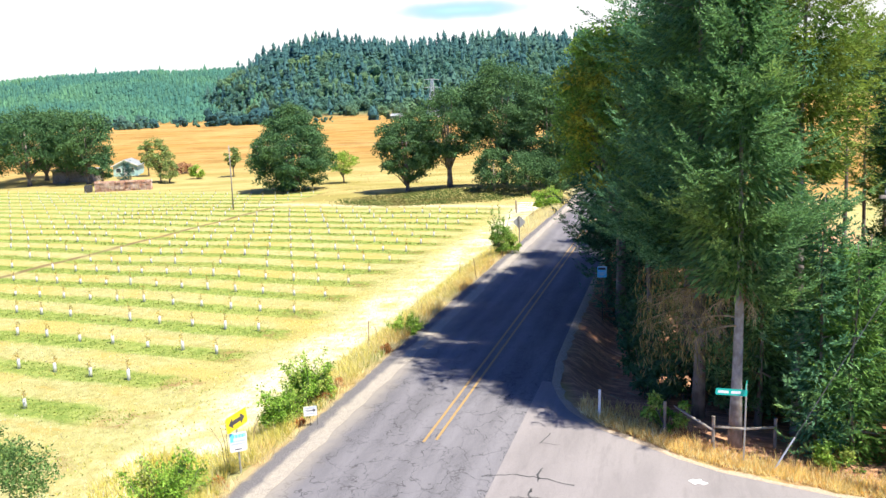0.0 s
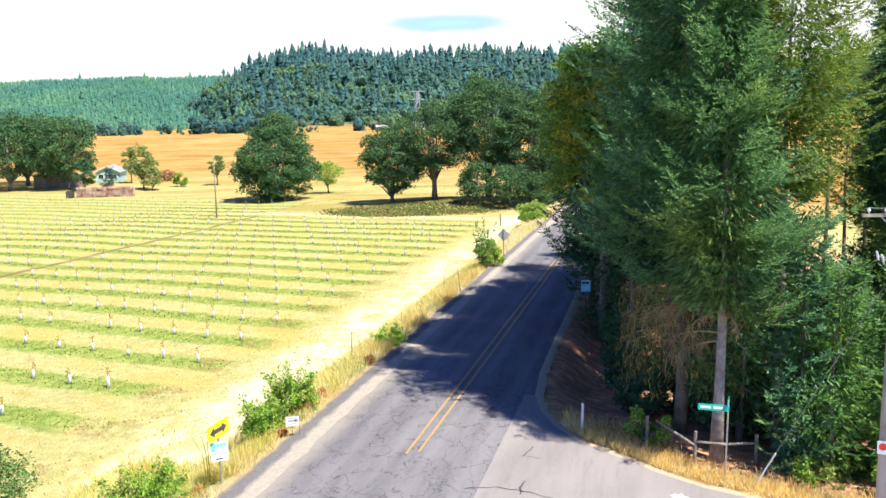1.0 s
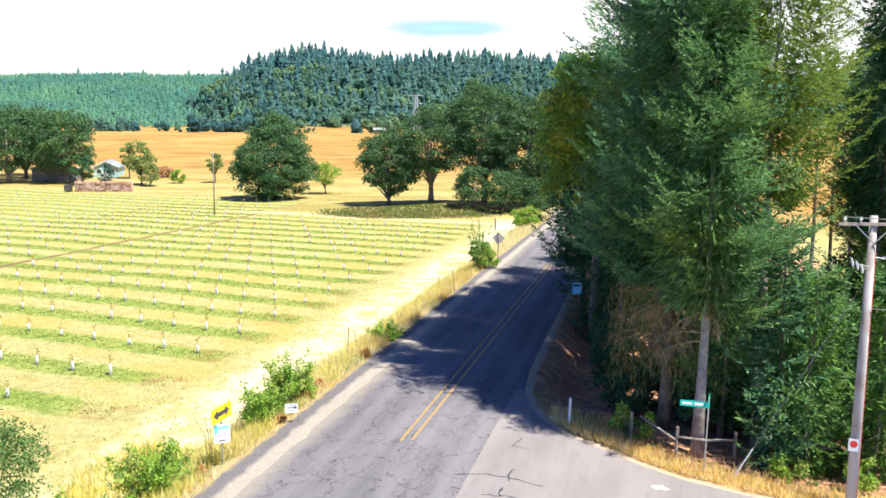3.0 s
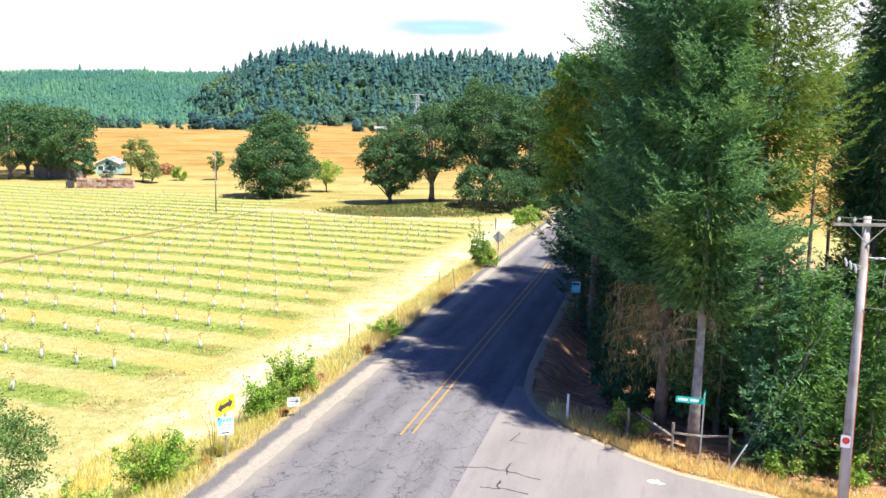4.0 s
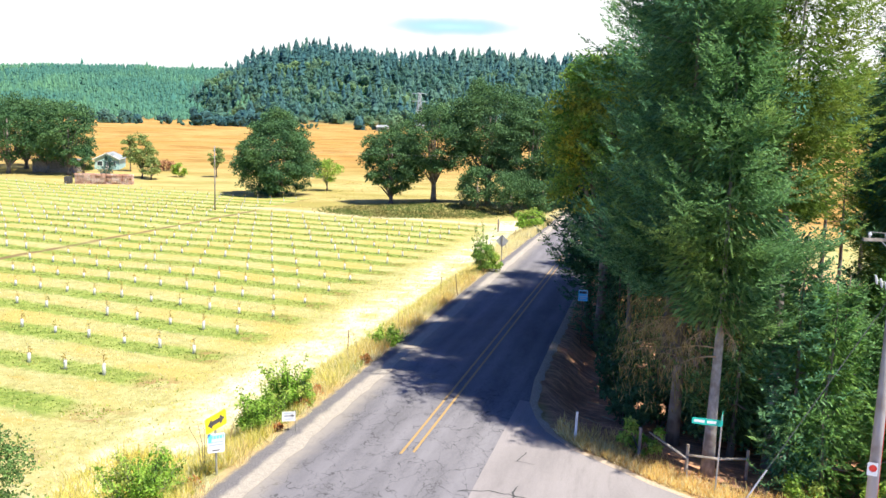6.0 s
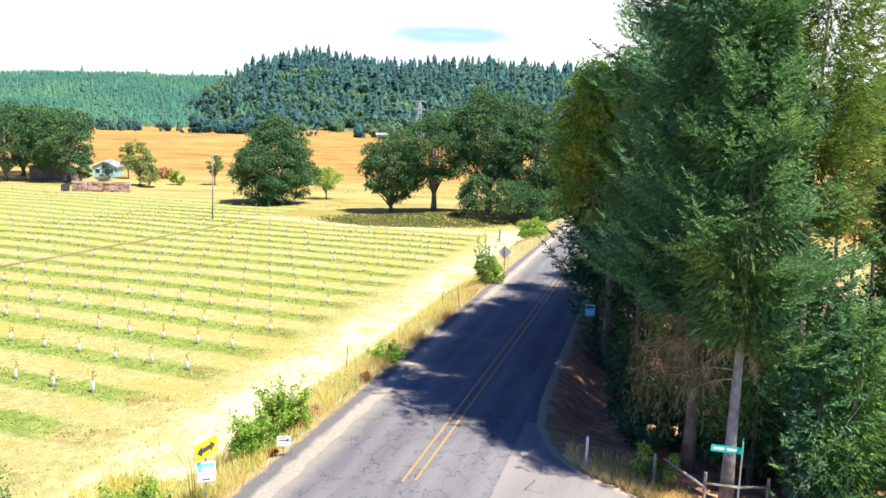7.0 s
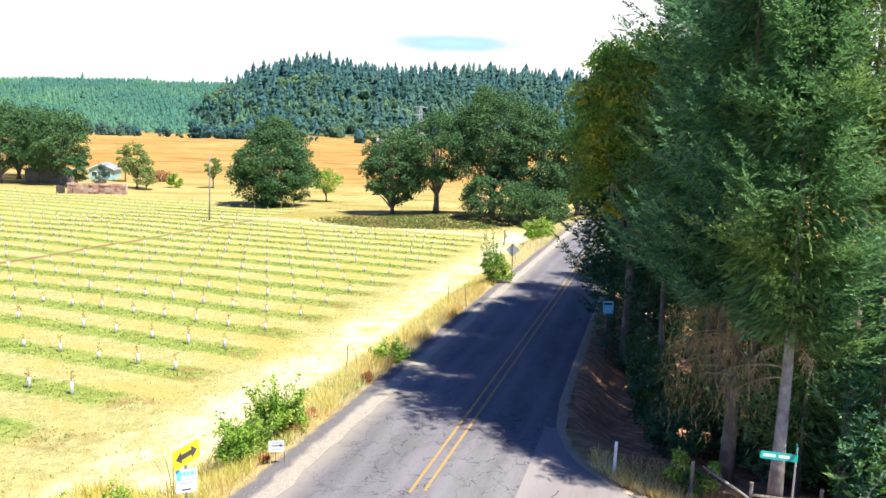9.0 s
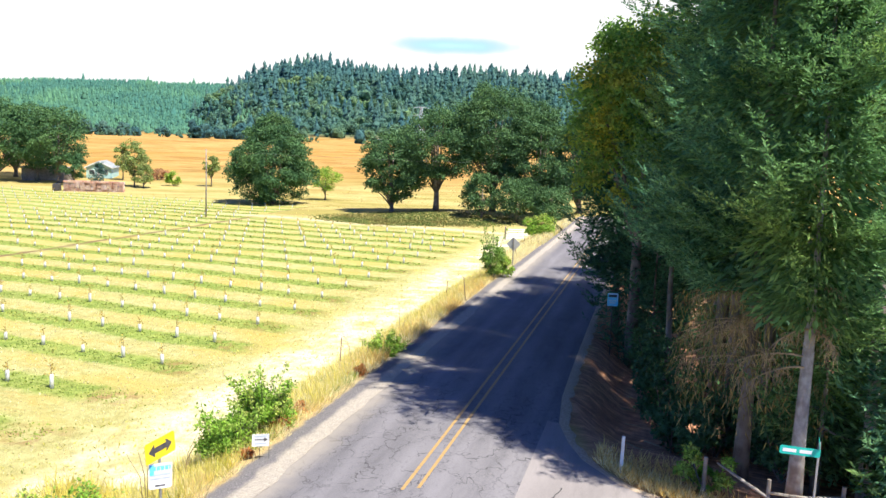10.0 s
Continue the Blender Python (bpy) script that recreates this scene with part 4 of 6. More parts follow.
for x, y, h, r in ((16.8, 36.0, 6.4, 3.0), (20.2, 39.5, 6.8, 3.2), (24.6, 43.5, 7.0, 3.4), (12.9, 38.6, 6.8, 2.6), (15.4, 42.5, 6.4, 3.0), (23.5, 33.0, 8.0, 3.4), (10.6, 47.6, 10.5, 3.0), (10.0, 50.8, 13.0, 3.6), (14.0, 33.6, 10.0, 2.8)):
    fir("young_fir", x, y, h, r, 0.1, int(x * 31 + y * 7), "fir_shaded", 0.11, "dark young fir in the shade of the wood", step=0.45, per=5, fine=1.9, fill=0.3)
fir("fir_tree", 19.8, 36.0, 20.5, 3.2, 9.0, 26, "fir_shaded", 0.15, "dark fir at the edge of the wood", ragged=0.45, fine=1.1, power=0.35, per=9)
fir("fir_tree", 21.4, 37.6, 22, 4.6, 5.5, 23, "fir_yellow", 0.17, "tall fir with yellow-green boughs at the edge of the wood", ragged=0.45, fine=1.2, power=0.4, per=7)
fir("fir_tree", 22.6, 33.0, 24, 5.0, 1.0, 27, "fir", 0.26, "tall dark fir at the edge of the wood", fine=1.3)
fir("fir_tree", 26.0, 42.0, 25, 5.0, 2.0, 29, "fir", 0.28, "tall dark fir deep in the wood", fine=1.6)
fir("slender_fir", 19.0, 53.0, 24, 4.0, 14.0, 30, "fir", 0.19, "tall slim fir deep in the wood", fine=1.6, per=5)
fir("slender_fir", 26.7, 58.3, 19, 2.6, 12.0, 31, "fir_yellow", 0.17, "slender fir with a bare trunk against the pasture", fine=1.6, per=4, fill=0.2)
fir("slender_fir", 28.3, 59.0, 18, 2.6, 6.5, 32, "fir_yellow", 0.15, "slender fir with thin low boughs against the pasture", fine=1.5, per=3, fill=0.1)
fir("slender_fir", 30.3, 60.0, 18, 2.8, 5.5, 33, "fir", 0.16, "slender fir with a bare trunk against the pasture", fine=1.6, per=3, fill=0.1)
fir("slender_fir", 32.5, 62.0, 20, 3.6, 3.0, 34, "fir", 0.18, "slender dark fir in the wood", fine=1.7, per=5)

leafy_tree("maple_tree", 9.5, 47.6, 18.8, 4.9, 6.4, 41, "maple", 220, 150, 0.22, 0.26, "maple turning yellow between the firs, leaning over the road", group="roadside trees", rmin=0.13, rmax=0.22, taper=0.35)

# lone tree and oak grove beyond the orchard
OAK = dict(group="oak grove", rmin=0.11, rmax=0.2)
leafy_tree("broadleaf_tree", -29.2, 150.0, 17.4, 9.1, -3.0, 51, "oak_dark", 330, 150, 0.36, 0.5, "large dense dark green tree standing alone by the orchard", limbs=12, rmin=0.1, rmax=0.18, taper=0.5)
leafy_tree("oak_tree", -8.0, 136.0, 13.6, 6.4, -0.2, 52, "oak", 190, 130, 0.34, 0.34, "spreading oak with an open crown", **OAK)
leafy_tree("oak_tree", -1.2, 137.0, 17.6, 8.4, 1.6, 53, "oak", 185, 130, 0.34, 0.42, "tall spreading oak with dark limbs", limbs=14, fork=3.4, **OAK)
leafy_tree("oak_tree", 7.6, 138.0, 21.6, 9.6, 1.5, 54, "oak", 300, 130, 0.34, 0.45, "tall spreading oak with a domed crown", limbs=16, fork=4.2, **OAK)
leafy_tree("oak_tree", 14.2, 134.0, 19.2, 7.8, -1.5, 55, "oak", 240, 130, 0.34, 0.42, "tall spreading oak with a domed crown", **OAK)
leafy_tree("oak_tree", 20.0, 131.0, 16.0, 7.0, -0.6, 56, "oak_dark", 150, 110, 0.36, 0.4, "oak at the end of the grove", **OAK)
leafy_tree("grove_sapling", 5.6, 130.5, 7.6, 3.6, -0.6, 57, "oak", 50, 130, 0.3, 0.16, "leafy young tree under the oaks", group="grove undergrowth")
leafy_tree("grove_sapling", 10.6, 127.5, 7.2, 4.2, -0.6, 58, "oak", 60, 130, 0.3, 0.14, "leafy young tree under the oaks", group="grove undergrowth")
leafy_tree("grove_sapling", 15.0, 124.0, 6.4, 3.6, -0.6, 60, "oak", 50, 130, 0.3, 0.14, "leafy young tree under the oaks", group="grove undergrowth")
leafy_tree("small_tree", -22.0, 163.0, 6.8, 3.4, 0.8, 59, "shrub", 34, 130, 0.28, 0.14, "small light green tree in the pasture")
# trees round the house
for k, (x, y, h, r) in enumerate(((-103, 186, 14.5, 8), (-93.5, 183, 15.8, 7.5), (-86, 185, 15.2, 7), (-80, 182, 14.6, 6.6), (-110, 180, 14, 8), (-96, 196, 16, 8))):
    leafy_tree("oak_tree", x, y, h + 3.0, r * 1.22, 0.2, 61 + k, "oak_dark", 130, 80, 0.46, 0.45, "large dark oak shading the farmhouse", group="farmhouse oaks", rmin=0.12, rmax=0.22)
leafy_tree("yard_tree", -75.2, 178.0, 7.0, 2.9, 0.3, 71, "oak_dark", 26, 120, 0.4, 0.16, "dark bushy tree beside the farmhouse", group="yard trees")
fir("yard_conifer", -69.6, 176.5, 5.0, 2.0, 0.2, 72, "far_conifer", 0.12, "small conifer in front of the farmhouse", fine=1.6, fill=0.2)
leafy_tree("yard_tree", -63.6, 180.0, 10.0, 3.4, 0.8, 73, "shrub_pale", 34, 90, 0.4, 0.16, "thin pale green tree beside the farmhouse", group="yard trees")
leafy_tree("yard_tree", -61.0, 178.0, 5.0, 2.6, 0.2, 74, "shrub_pale", 22, 110, 0.36, 0.12, "pale bushy tree in the yard", group="yard trees")
leafy_tree("yard_tree", -72.0, 196.0, 9.5, 2.4, 1.0, 75, "shrub_pale", 22, 90, 0.4, 0.14, "thin pale green tree behind the farmhouse", group="yard trees")
leafy_tree("small_tree", -50.0, 188.0, 7.2, 2.1, 1.6, 76, "shrub_pale", 22, 110, 0.36, 0.12, "slim pale tree in the pasture")
bush("pasture_bush", -57.4, 186.0, 3.6, 2.1, 77, "shrub", 18, 110, 0.34, "round green bush in the pasture")
bush("brush_pile", -65.0, 199.0, 2.2, 3.2, 78, "dirt_pile", 18, 90, 0.4, "heap of rust-brown cut brush")

# shrubs of the verge
bush("roadside_shrub", -6.2, 30.9, 1.9, 1.05, 81, "shrub", 44, 110, 0.1, "bright green leafy shrub on the road's verge", "verge shrubs", shoots=34)
bush("roadside_shrub", -5.6, 33.0, 2.4, 1.1, 82, "shrub", 44, 110, 0.1, "leafy green shrub on the road's verge", "verge shrubs", shoots=40)
bush("roadside_shrub", -8.6, 24.6, 2.3, 1.35, 83, "shrub", 40, 80, 0.1, "bright green bramble thicket on the verge", "verge shrubs", shoots=40)
bush("roadside_shrub", -8.3, 26.2, 0.9, 0.7, 84, "shrub", 10, 80, 0.1, "low green bramble by the sign post", "verge shrubs", shoots=24)
bush("roadside_shrub", -10.6, 22.6, 1.6, 1.5, 85, "shrub", 34, 80, 0.1, "bramble thicket on the verge", "verge shrubs", shoots=44)
bush("roadside_shrub", -2.35, 43.0, 1.1, 1.0, 86, "shrub", 12, 70, 0.1, "yellow-green shrub in the dry verge", "verge shrubs", shoots=30)
bush("rust_weed", -3.3, 39.6, 0.6, 0.5, 87, "shrub_red", 12, 110, 0.1, "clump of rust-red dried weeds", "rusty weeds")
bush("rust_weed", -4.75, 34.6, 0.5, 0.5, 88, "shrub_red", 12, 110, 0.1, "clump of rust-red dried weeds", "rusty weeds")
bush("rust_weed", -5.1, 33.0, 0.55, 0.5, 188, "shrub_red", 12, 110, 0.1, "clump of rust-red dried weeds", "rusty weeds")
bush("rust_weed", -5.6, 30.2, 0.45, 0.35, 189, "shrub_red", 10, 90, 0.1, "clump of rust-red dried weeds", "rusty weeds")
bush("rust_weed", -7.0, 25.3, 0.5, 0.4, 89, "shrub_red", 12, 90, 0.1, "clump of rust-red dried weeds", "rusty weeds")
bush("roadside_shrub", 3.6, 65.4, 4.2, 0.95, 90, "shrub_mid", 40, 110, 0.12, "tall upright green shrub beside the road", "verge shrubs", shoots=20)
bush("roadside_shrub", 4.4, 66.6, 1.6, 1.0, 91, "shrub", 20, 130, 0.16, "low green shrub beside the road", "verge shrubs")
bush("roadside_shrub", 10.6, 97.5, 2.6, 2.2, 92, "shrub", 30, 130, 0.22, "rounded yellow-green shrub by the field gate", "verge shrubs")
leafy_tree("walnut_tree", -12.4, 21.6, 5.4, 2.4, 0.4, 93, "walnut", 110, 110, 0.1, 0.08, "small feathery green tree in the orchard headland", rmin=0.1, rmax=0.24)
bush("corner_shrub", 7.9, 30.3, 1.5, 0.9, 94, "shrub", 14, 110, 0.14, "leafy green shrub at the corner of the wood", "corner shrubs")
for k, (x, y, h, r) in enumerate(((15.2, 27.3, 1.3, 0.9), (12.9, 28.0, 1.1, 0.8), (17.4, 27.0, 1.5, 1.0))):
    bush("corner_shrub", x, y, h, r, 95 + k, "shrub", 16, 120, 0.13, "green bramble at the foot of the wood", "corner shrubs")
for k, (x, y, h, r) in enumerate(((9.6, 37.0, 3.4, 1.5), (9.9, 35.4, 2.6, 1.3), (11.8, 35.0, 3.6, 1.8), (13.0, 33.4, 3.4, 2.0), (15.4, 34.0, 4.4, 2.6), (18.5, 32.5, 4.0, 2.6), (21.0, 30.5, 4.0, 2.6), (11.6, 42.0, 3.4, 1.8), (22, 48, 4, 3), (27, 52, 4, 3.5), (20, 60, 4, 3.5), (16, 47, 4.6, 3.2), (20, 52, 4.8, 3.6), (24, 56, 4.6, 3.8), (28, 54, 4.8, 3.8), (31, 58, 4.4, 3.8), (17.5, 58, 4.4, 3.4), (21.5, 44.5, 5.0, 3.2), (25, 48, 5.2, 3.4), (14.5, 37.5, 5, 3), (18, 38, 5, 3.4), (22, 38, 5, 3.4), (11.9, 32.0, 2.8, 1.4), (26, 36, 5, 3.5), (11.2, 33.4, 3.0, 1.3), (10.8, 31.9, 2.6, 1.1), (12.9, 35.0, 4.0, 1.8), (11.0, 35.2, 3.2, 1.5), (13.2, 31.4, 3.2, 1.6), (8.7, 37.4, 2.8, 1.1), (8.5, 35.6, 2.6, 1.0), (8.6, 33.8, 2.2, 0.9), (9.0, 39.6, 3.0, 1.2), (9.5, 42.0, 3.2, 1.3), (9.8, 44.4, 3.6, 1.4))):
    bush("understory_bush", x, y, h, r, 101 + k, "oak_dark", 22, 56, 0.19, "dark leafy undergrowth in the shade of the firs", "wood undergrowth")


def dead_boughs(name, x, y, z, n, reach, seed, label):
    """Bare dry drooping branches with hanging twigs round a trunk."""
    rng = random.Random(seed)
    ob = holder(name, pose(x, y, z), label, "dead branches")
    for _ in range(n):
        bm = bmesh.new()
        a = rng.uniform(2.2, 5.4)
        ln = rng.uniform(0.6, 1) * reach
        zz = rng.uniform(-1.4, 1.4)
        pts = []
        for k in range(6):
            f = k / 5
            pts.append(Vector((math.cos(a) * ln * f, math.sin(a) * ln * f, zz + 0.25 * f - 0.75 * f * f * ln * 0.45)))
        tube(bm, pts, [0.035, 0.03, 0.024, 0.018, 0.012, 0.006], 5, False)
        for _ in range(26):
            f = rng.uniform(0.25, 1)
            i = min(4, int(f * 5))
            p = pts[i].lerp(pts[i + 1], f * 5 - i)
            e = p + Vector((rng.uniform(-.3, .3), rng.uniform(-.3, .3), -rng.uniform(0.15, 0.7)))
            tube(bm, [p, p.lerp(e, .5) + Vector((rng.uniform(-.06, .06), rng.uniform(-.06, .06), 0.05)), e], [0.011, 0.008, 0.003], 3, False)
        part("branch", bm, M["dead_wood"], ob)
    if n > 10:
        r2 = np.random.RandomState(seed)
        k = 1900
        a, q = r2.uniform(2.2, 5.6, k), np.sqrt(r2.rand(k)) * reach
        base = np.stack([np.cos(a) * q, np.sin(a) * q, r2.uniform(-2.0, 1.8, k) - 0.12 * q * q], -1)
        way = np.stack([r2.normal(size=k) * 0.4, r2.normal(size=k) * 0.4, -np.ones(k)], -1)
        soup("dry_needles", kites(base, way, r2.uniform(0.15, 0.5, k), 0.03, r2), 4, M["dry_needles"], parent=ob)
    return ob


dead_boughs("dead_branches", 9.6, 31.7, 3.9, 22, 2.5, 5, "dry brown dead branches hanging from the fir trunk")
dead_boughs("dead_branches", 10.1, 29.2, 4.6, 6, 1.9, 6, "pale bare dead branches on the fir trunk")


# ---- signs, posts and the utility pole ----
def on(x, y):
    return land1(x, y)


def bars(parent, mat, rows, y):
    """Print that cannot be read: (cx, cz, width, height) bars on a panel's face."""
    for cx, cz, w, h in rows:
        part("print_bar", boxed(cx, y, cz, w, 0.003, h), mat, parent)


def panel(name, w, h, mat, parent, m, label="", corner=0.03, thick=0.008):
    bm = boxed(0, 0, 0, w, thick, h)
    vert = [e for e in bm.edges if abs((e.verts[0].co - e.verts[1].co).normalized().y) > 0.9]
    bmesh.ops.bevel(bm, geom=vert, offset=corner, segments=3, affect="EDGES")
    ob = part(name, bm, mat, parent, label)
    ob.matrix_basis = m
    return ob


def arrow_sign():
    x, y = -6.72, 26.35
    g = on(x, y)
    ob = holder("road_sign", pose(x, y, g), "yellow double-arrow sign above a white notice on one post", "road sign")
    part("post", tubed([(0, 0.03, -0.3), (-0.02, 0.03, 1.0), (-0.04, 0.03, 1.9)], [0.035, 0.035, 0.035], 8), M["galv"], ob)
    p = panel("arrow_panel", 0.98, 0.52, M["yellow"], ob, pose(0.0, -0.01, 1.78, 0, -6, 64), "yellow panel with a black double arrow")
    bm = bmesh.new()
    pts = [(0.85 * c, 0.85 * d) for c, d in ((-0.46, 0), (-0.22, 0.2), (-0.22, 0.085), (0.22, 0.085), (0.22, 0.2), (0.46, 0), (0.22, -0.2), (0.22, -0.085), (-0.22, -0.085), (-0.22, -0.2))]
    for yy, flip in ((-0.0075, False),):
        bm.faces.new([bm.verts.new((a, yy, b)) for a, b in pts])
    ext = bmesh.ops.extrude_face_region(bm, geom=bm.faces[:])
    bmesh.ops.translate(bm, vec=(0, 0.003, 0), verts=[v for v in ext["geom"] if isinstance(v, bmesh.types.BMVert)])
    bmesh.ops.recalc_face_normals(bm, faces=bm.faces[:])
    part("arrow", bm, M["black"], p, "black double arrow")
    w = panel("notice_panel", 0.56, 0.64, M["white"], ob, pose(0.01, -0.05, 1.08, 0, 1, 30), "white notice with blue emblem")
    part("emblem_ground", boxed(0, -0.0055, 0.17, 0.54, 0.003, 0.28), M["pale_blue"], w)
    part("emblem", boxed(0.04, -0.0075, 0.2, 0.4, 0.003, 0.1), M["sky_blue"], w)
    part("emblem_band", boxed(-0.2, -0.0065, 0.16, 0.1, 0.003, 0.26), M["sky_blue"], w)
    for k in range(4):
        part("print_bar", boxed(-0.1 + 0.1 * k, -0.009, 0.185, 0.02, 0.003, 0.1), M["white"], w)
    bars(w, M["grey_print"], [(0, 0.03, 0.48, 0.05), (0, -0.06, 0.48, 0.05)], -0.006)
    bars(w, M["black"], [(0, -0.24, 0.24, 0.04)], -0.006)


def yard_sign():
    x, y = -5.05, 29.95
    g = on(x, y)
    ob = holder("yard_sign", pose(x, y, g, 0, 0, 14), "small white sign with an arrow on wire legs in the verge", "sign")
    for sx in (-0.02, 0.24):
        part("leg", tubed([(sx, 0, -0.15), (sx, 0, 0.8)], [0.008, 0.008], 6), M["dark_steel"], ob)
    p = panel("sign_board", 0.48, 0.36, M["white"], ob, pose(0, -0.015, 0.58), "white board", 0.005, 0.01)
    part("print_bar", boxed(-0.02, -0.007, 0.02, 0.3, 0.003, 0.025), M["black"], p)
    bm = bmesh.new()
    bm.faces.new([bm.verts.new(c) for c in ((0.1, -0.0085, 0.08), (0.2, -0.0085, 0.02), (0.1, -0.0085, -0.04))])
    part("print_arrow", bm, M["black"], p)
    bars(p, M["grey_print"], [(0, 0.12, 0.36, 0.04), (0, -0.1, 0.3, 0.035)], -0.007)


def blue_notice():
    x, y = 8.35, 46.9
    g = on(x, y)
    top = 2.05 - g
    ob = holder("roadside_notice", pose(x, y, g, 0, 0, -6), "bright blue notice on a thin post beside the road", "sign")
    part("post", tubed([(0, 0.02, -0.2), (0, 0.02, top + 0.25)], [0.022, 0.022], 8), M["dark_steel"], ob)
    p = panel("notice_panel", 0.52, 0.64, M["sky_blue"], ob, pose(0, -0.01, top), "bright blue panel with a dark picture band", 0.02)
    part("picture", boxed(0, -0.006, 0.18, 0.4, 0.003, 0.12), M["black"], p)
    bars(p, M["white"], [(0, 0.28, 0.46, 0.03), (0, -0.06, 0.36, 0.03), (0, -0.16, 0.3, 0.03), (0.22, 0.1, 0.02, 0.4)], -0.006)


def street_sign():
    x, y = 9.75, 27.4
    g = on(x, y)
    ob = holder("street_sign", pose(x, y, g), "green street name sign on a galvanised post at the junction", "street sign")
    part("post", tubed([(0, 0, -0.2), (0.04, 0, 1.2), (0.07, 0, 2.86)], [0.03, 0.03, 0.03], 8), M["galv"], ob)
    p = panel("name_blade", 1.0, 0.22, M["green_sign"], ob, pose(-0.42, 0, 2.6, 0, 3, -8), "green blade with white lettering", 0.02)
    bars(p, M["white"], [(-0.26, 0, 0.34, 0.09), (0.14, 0, 0.3, 0.09)], -0.006)
    panel("cross_blade", 0.7, 0.2, M["green_sign"], ob, pose(0.07, 0.02, 2.78, 0, 0, 68), "green blade seen edge on", 0.02)
    part("clamp", boxed(0.06, 0, 2.69, 0.06, 0.06, 0.1, 0.01), M["galv"], ob)


def marker_post():
    x, y = 5.55, 30.8
    ob = holder("marker_post", pose(x, y, on(x, y), 0, 1.5, 0), "white wooden marker post at the corner of the junction", "post")
    part("shaft", boxed(0, 0, 0.5, 0.09, 0.09, 1.3, 0.012), M["white"], ob)
    part("cap", boxed(0, 0, 1.165, 0.1, 0.1, 0.03, 0.008), M["white"], ob)


def field_diamond():
    x, y = 5.3, 69.0
    ob = holder("road_sign", pose(x, y, on(x, y), 0, 0, -12), "diamond road sign seen from behind, bare grey metal", "road sign")
    part("post", boxed(0, 0, 1.2, 0.07, 0.05, 2.8, 0.005), M["old_wood"], ob)
    panel("sign_panel", 0.76, 0.76, M["sign_back"], ob, pose(0, 0.04, 2.1, 0, 45, 0), "bare grey back", 0.04)


def t_post(x, y, h, lean=0, kind="steel"):
    ob = holder("fence_post", pose(x, y, on(x, y), 0, lean, 0), "thin rusty steel fence post in the dry verge", "fence post", "verge fence posts")
    bm = boxed(0, 0, h / 2 - 0.1, 0.045, 0.012, h + 0.2)
    box(bm, 0, 0.018, h / 2 - 0.1, 0.012, 0.03, h + 0.2)
    part("shaft", bm, M["rust"], ob)
    part("plate", boxed(0, 0, 0.12, 0.12, 0.01, 0.12), M["rust"], ob)


def rail_fence():
    spots = [(7.75, 29.9, 1.2, "galv"), (9.15, 28.75, 1.2, "old_wood"), (11.45, 29.2, 1.1, "old_wood")]
    ob = holder("rail_fence", pose(9.15, 28.75, on(9.15, 28.75)), "old weathered post and rail fence at the edge of the wood", "fence")
    base = on(9.15, 28.75)
    tops = []
    for x, y, h, m in spots:
        dz = on(x, y) - base
        part("post", tubed([(x - 9.15, y - 28.75, dz - 0.3), (x - 9.13, y - 28.75, dz + h)], [0.065, 0.058], 8), M["old_wood"], ob)
        tops.append(Vector((x - 9.15, y - 28.75, dz + h)))
    part("rail", tubed([tops[1] + Vector((0, -0.07, -0.35)), (tops[1] + tops[2]) / 2 + Vector((0, -0.07, -0.4)), tops[2] + Vector((0, -0.07, -0.3))], [0.045, 0.05, 0.04], 7), M["old_wood"], ob)
    part("rail", tubed([tops[1] + Vector((0, -0.06, -0.5)), tops[0].lerp(tops[1], 0.55) + Vector((0, -0.05, -0.25)), tops[0].lerp(tops[1], 0.2) + Vector((0, 0, -0.05))], [0.05, 0.045, 0.03], 7), M["old_wood"], ob, "broken fallen rail")


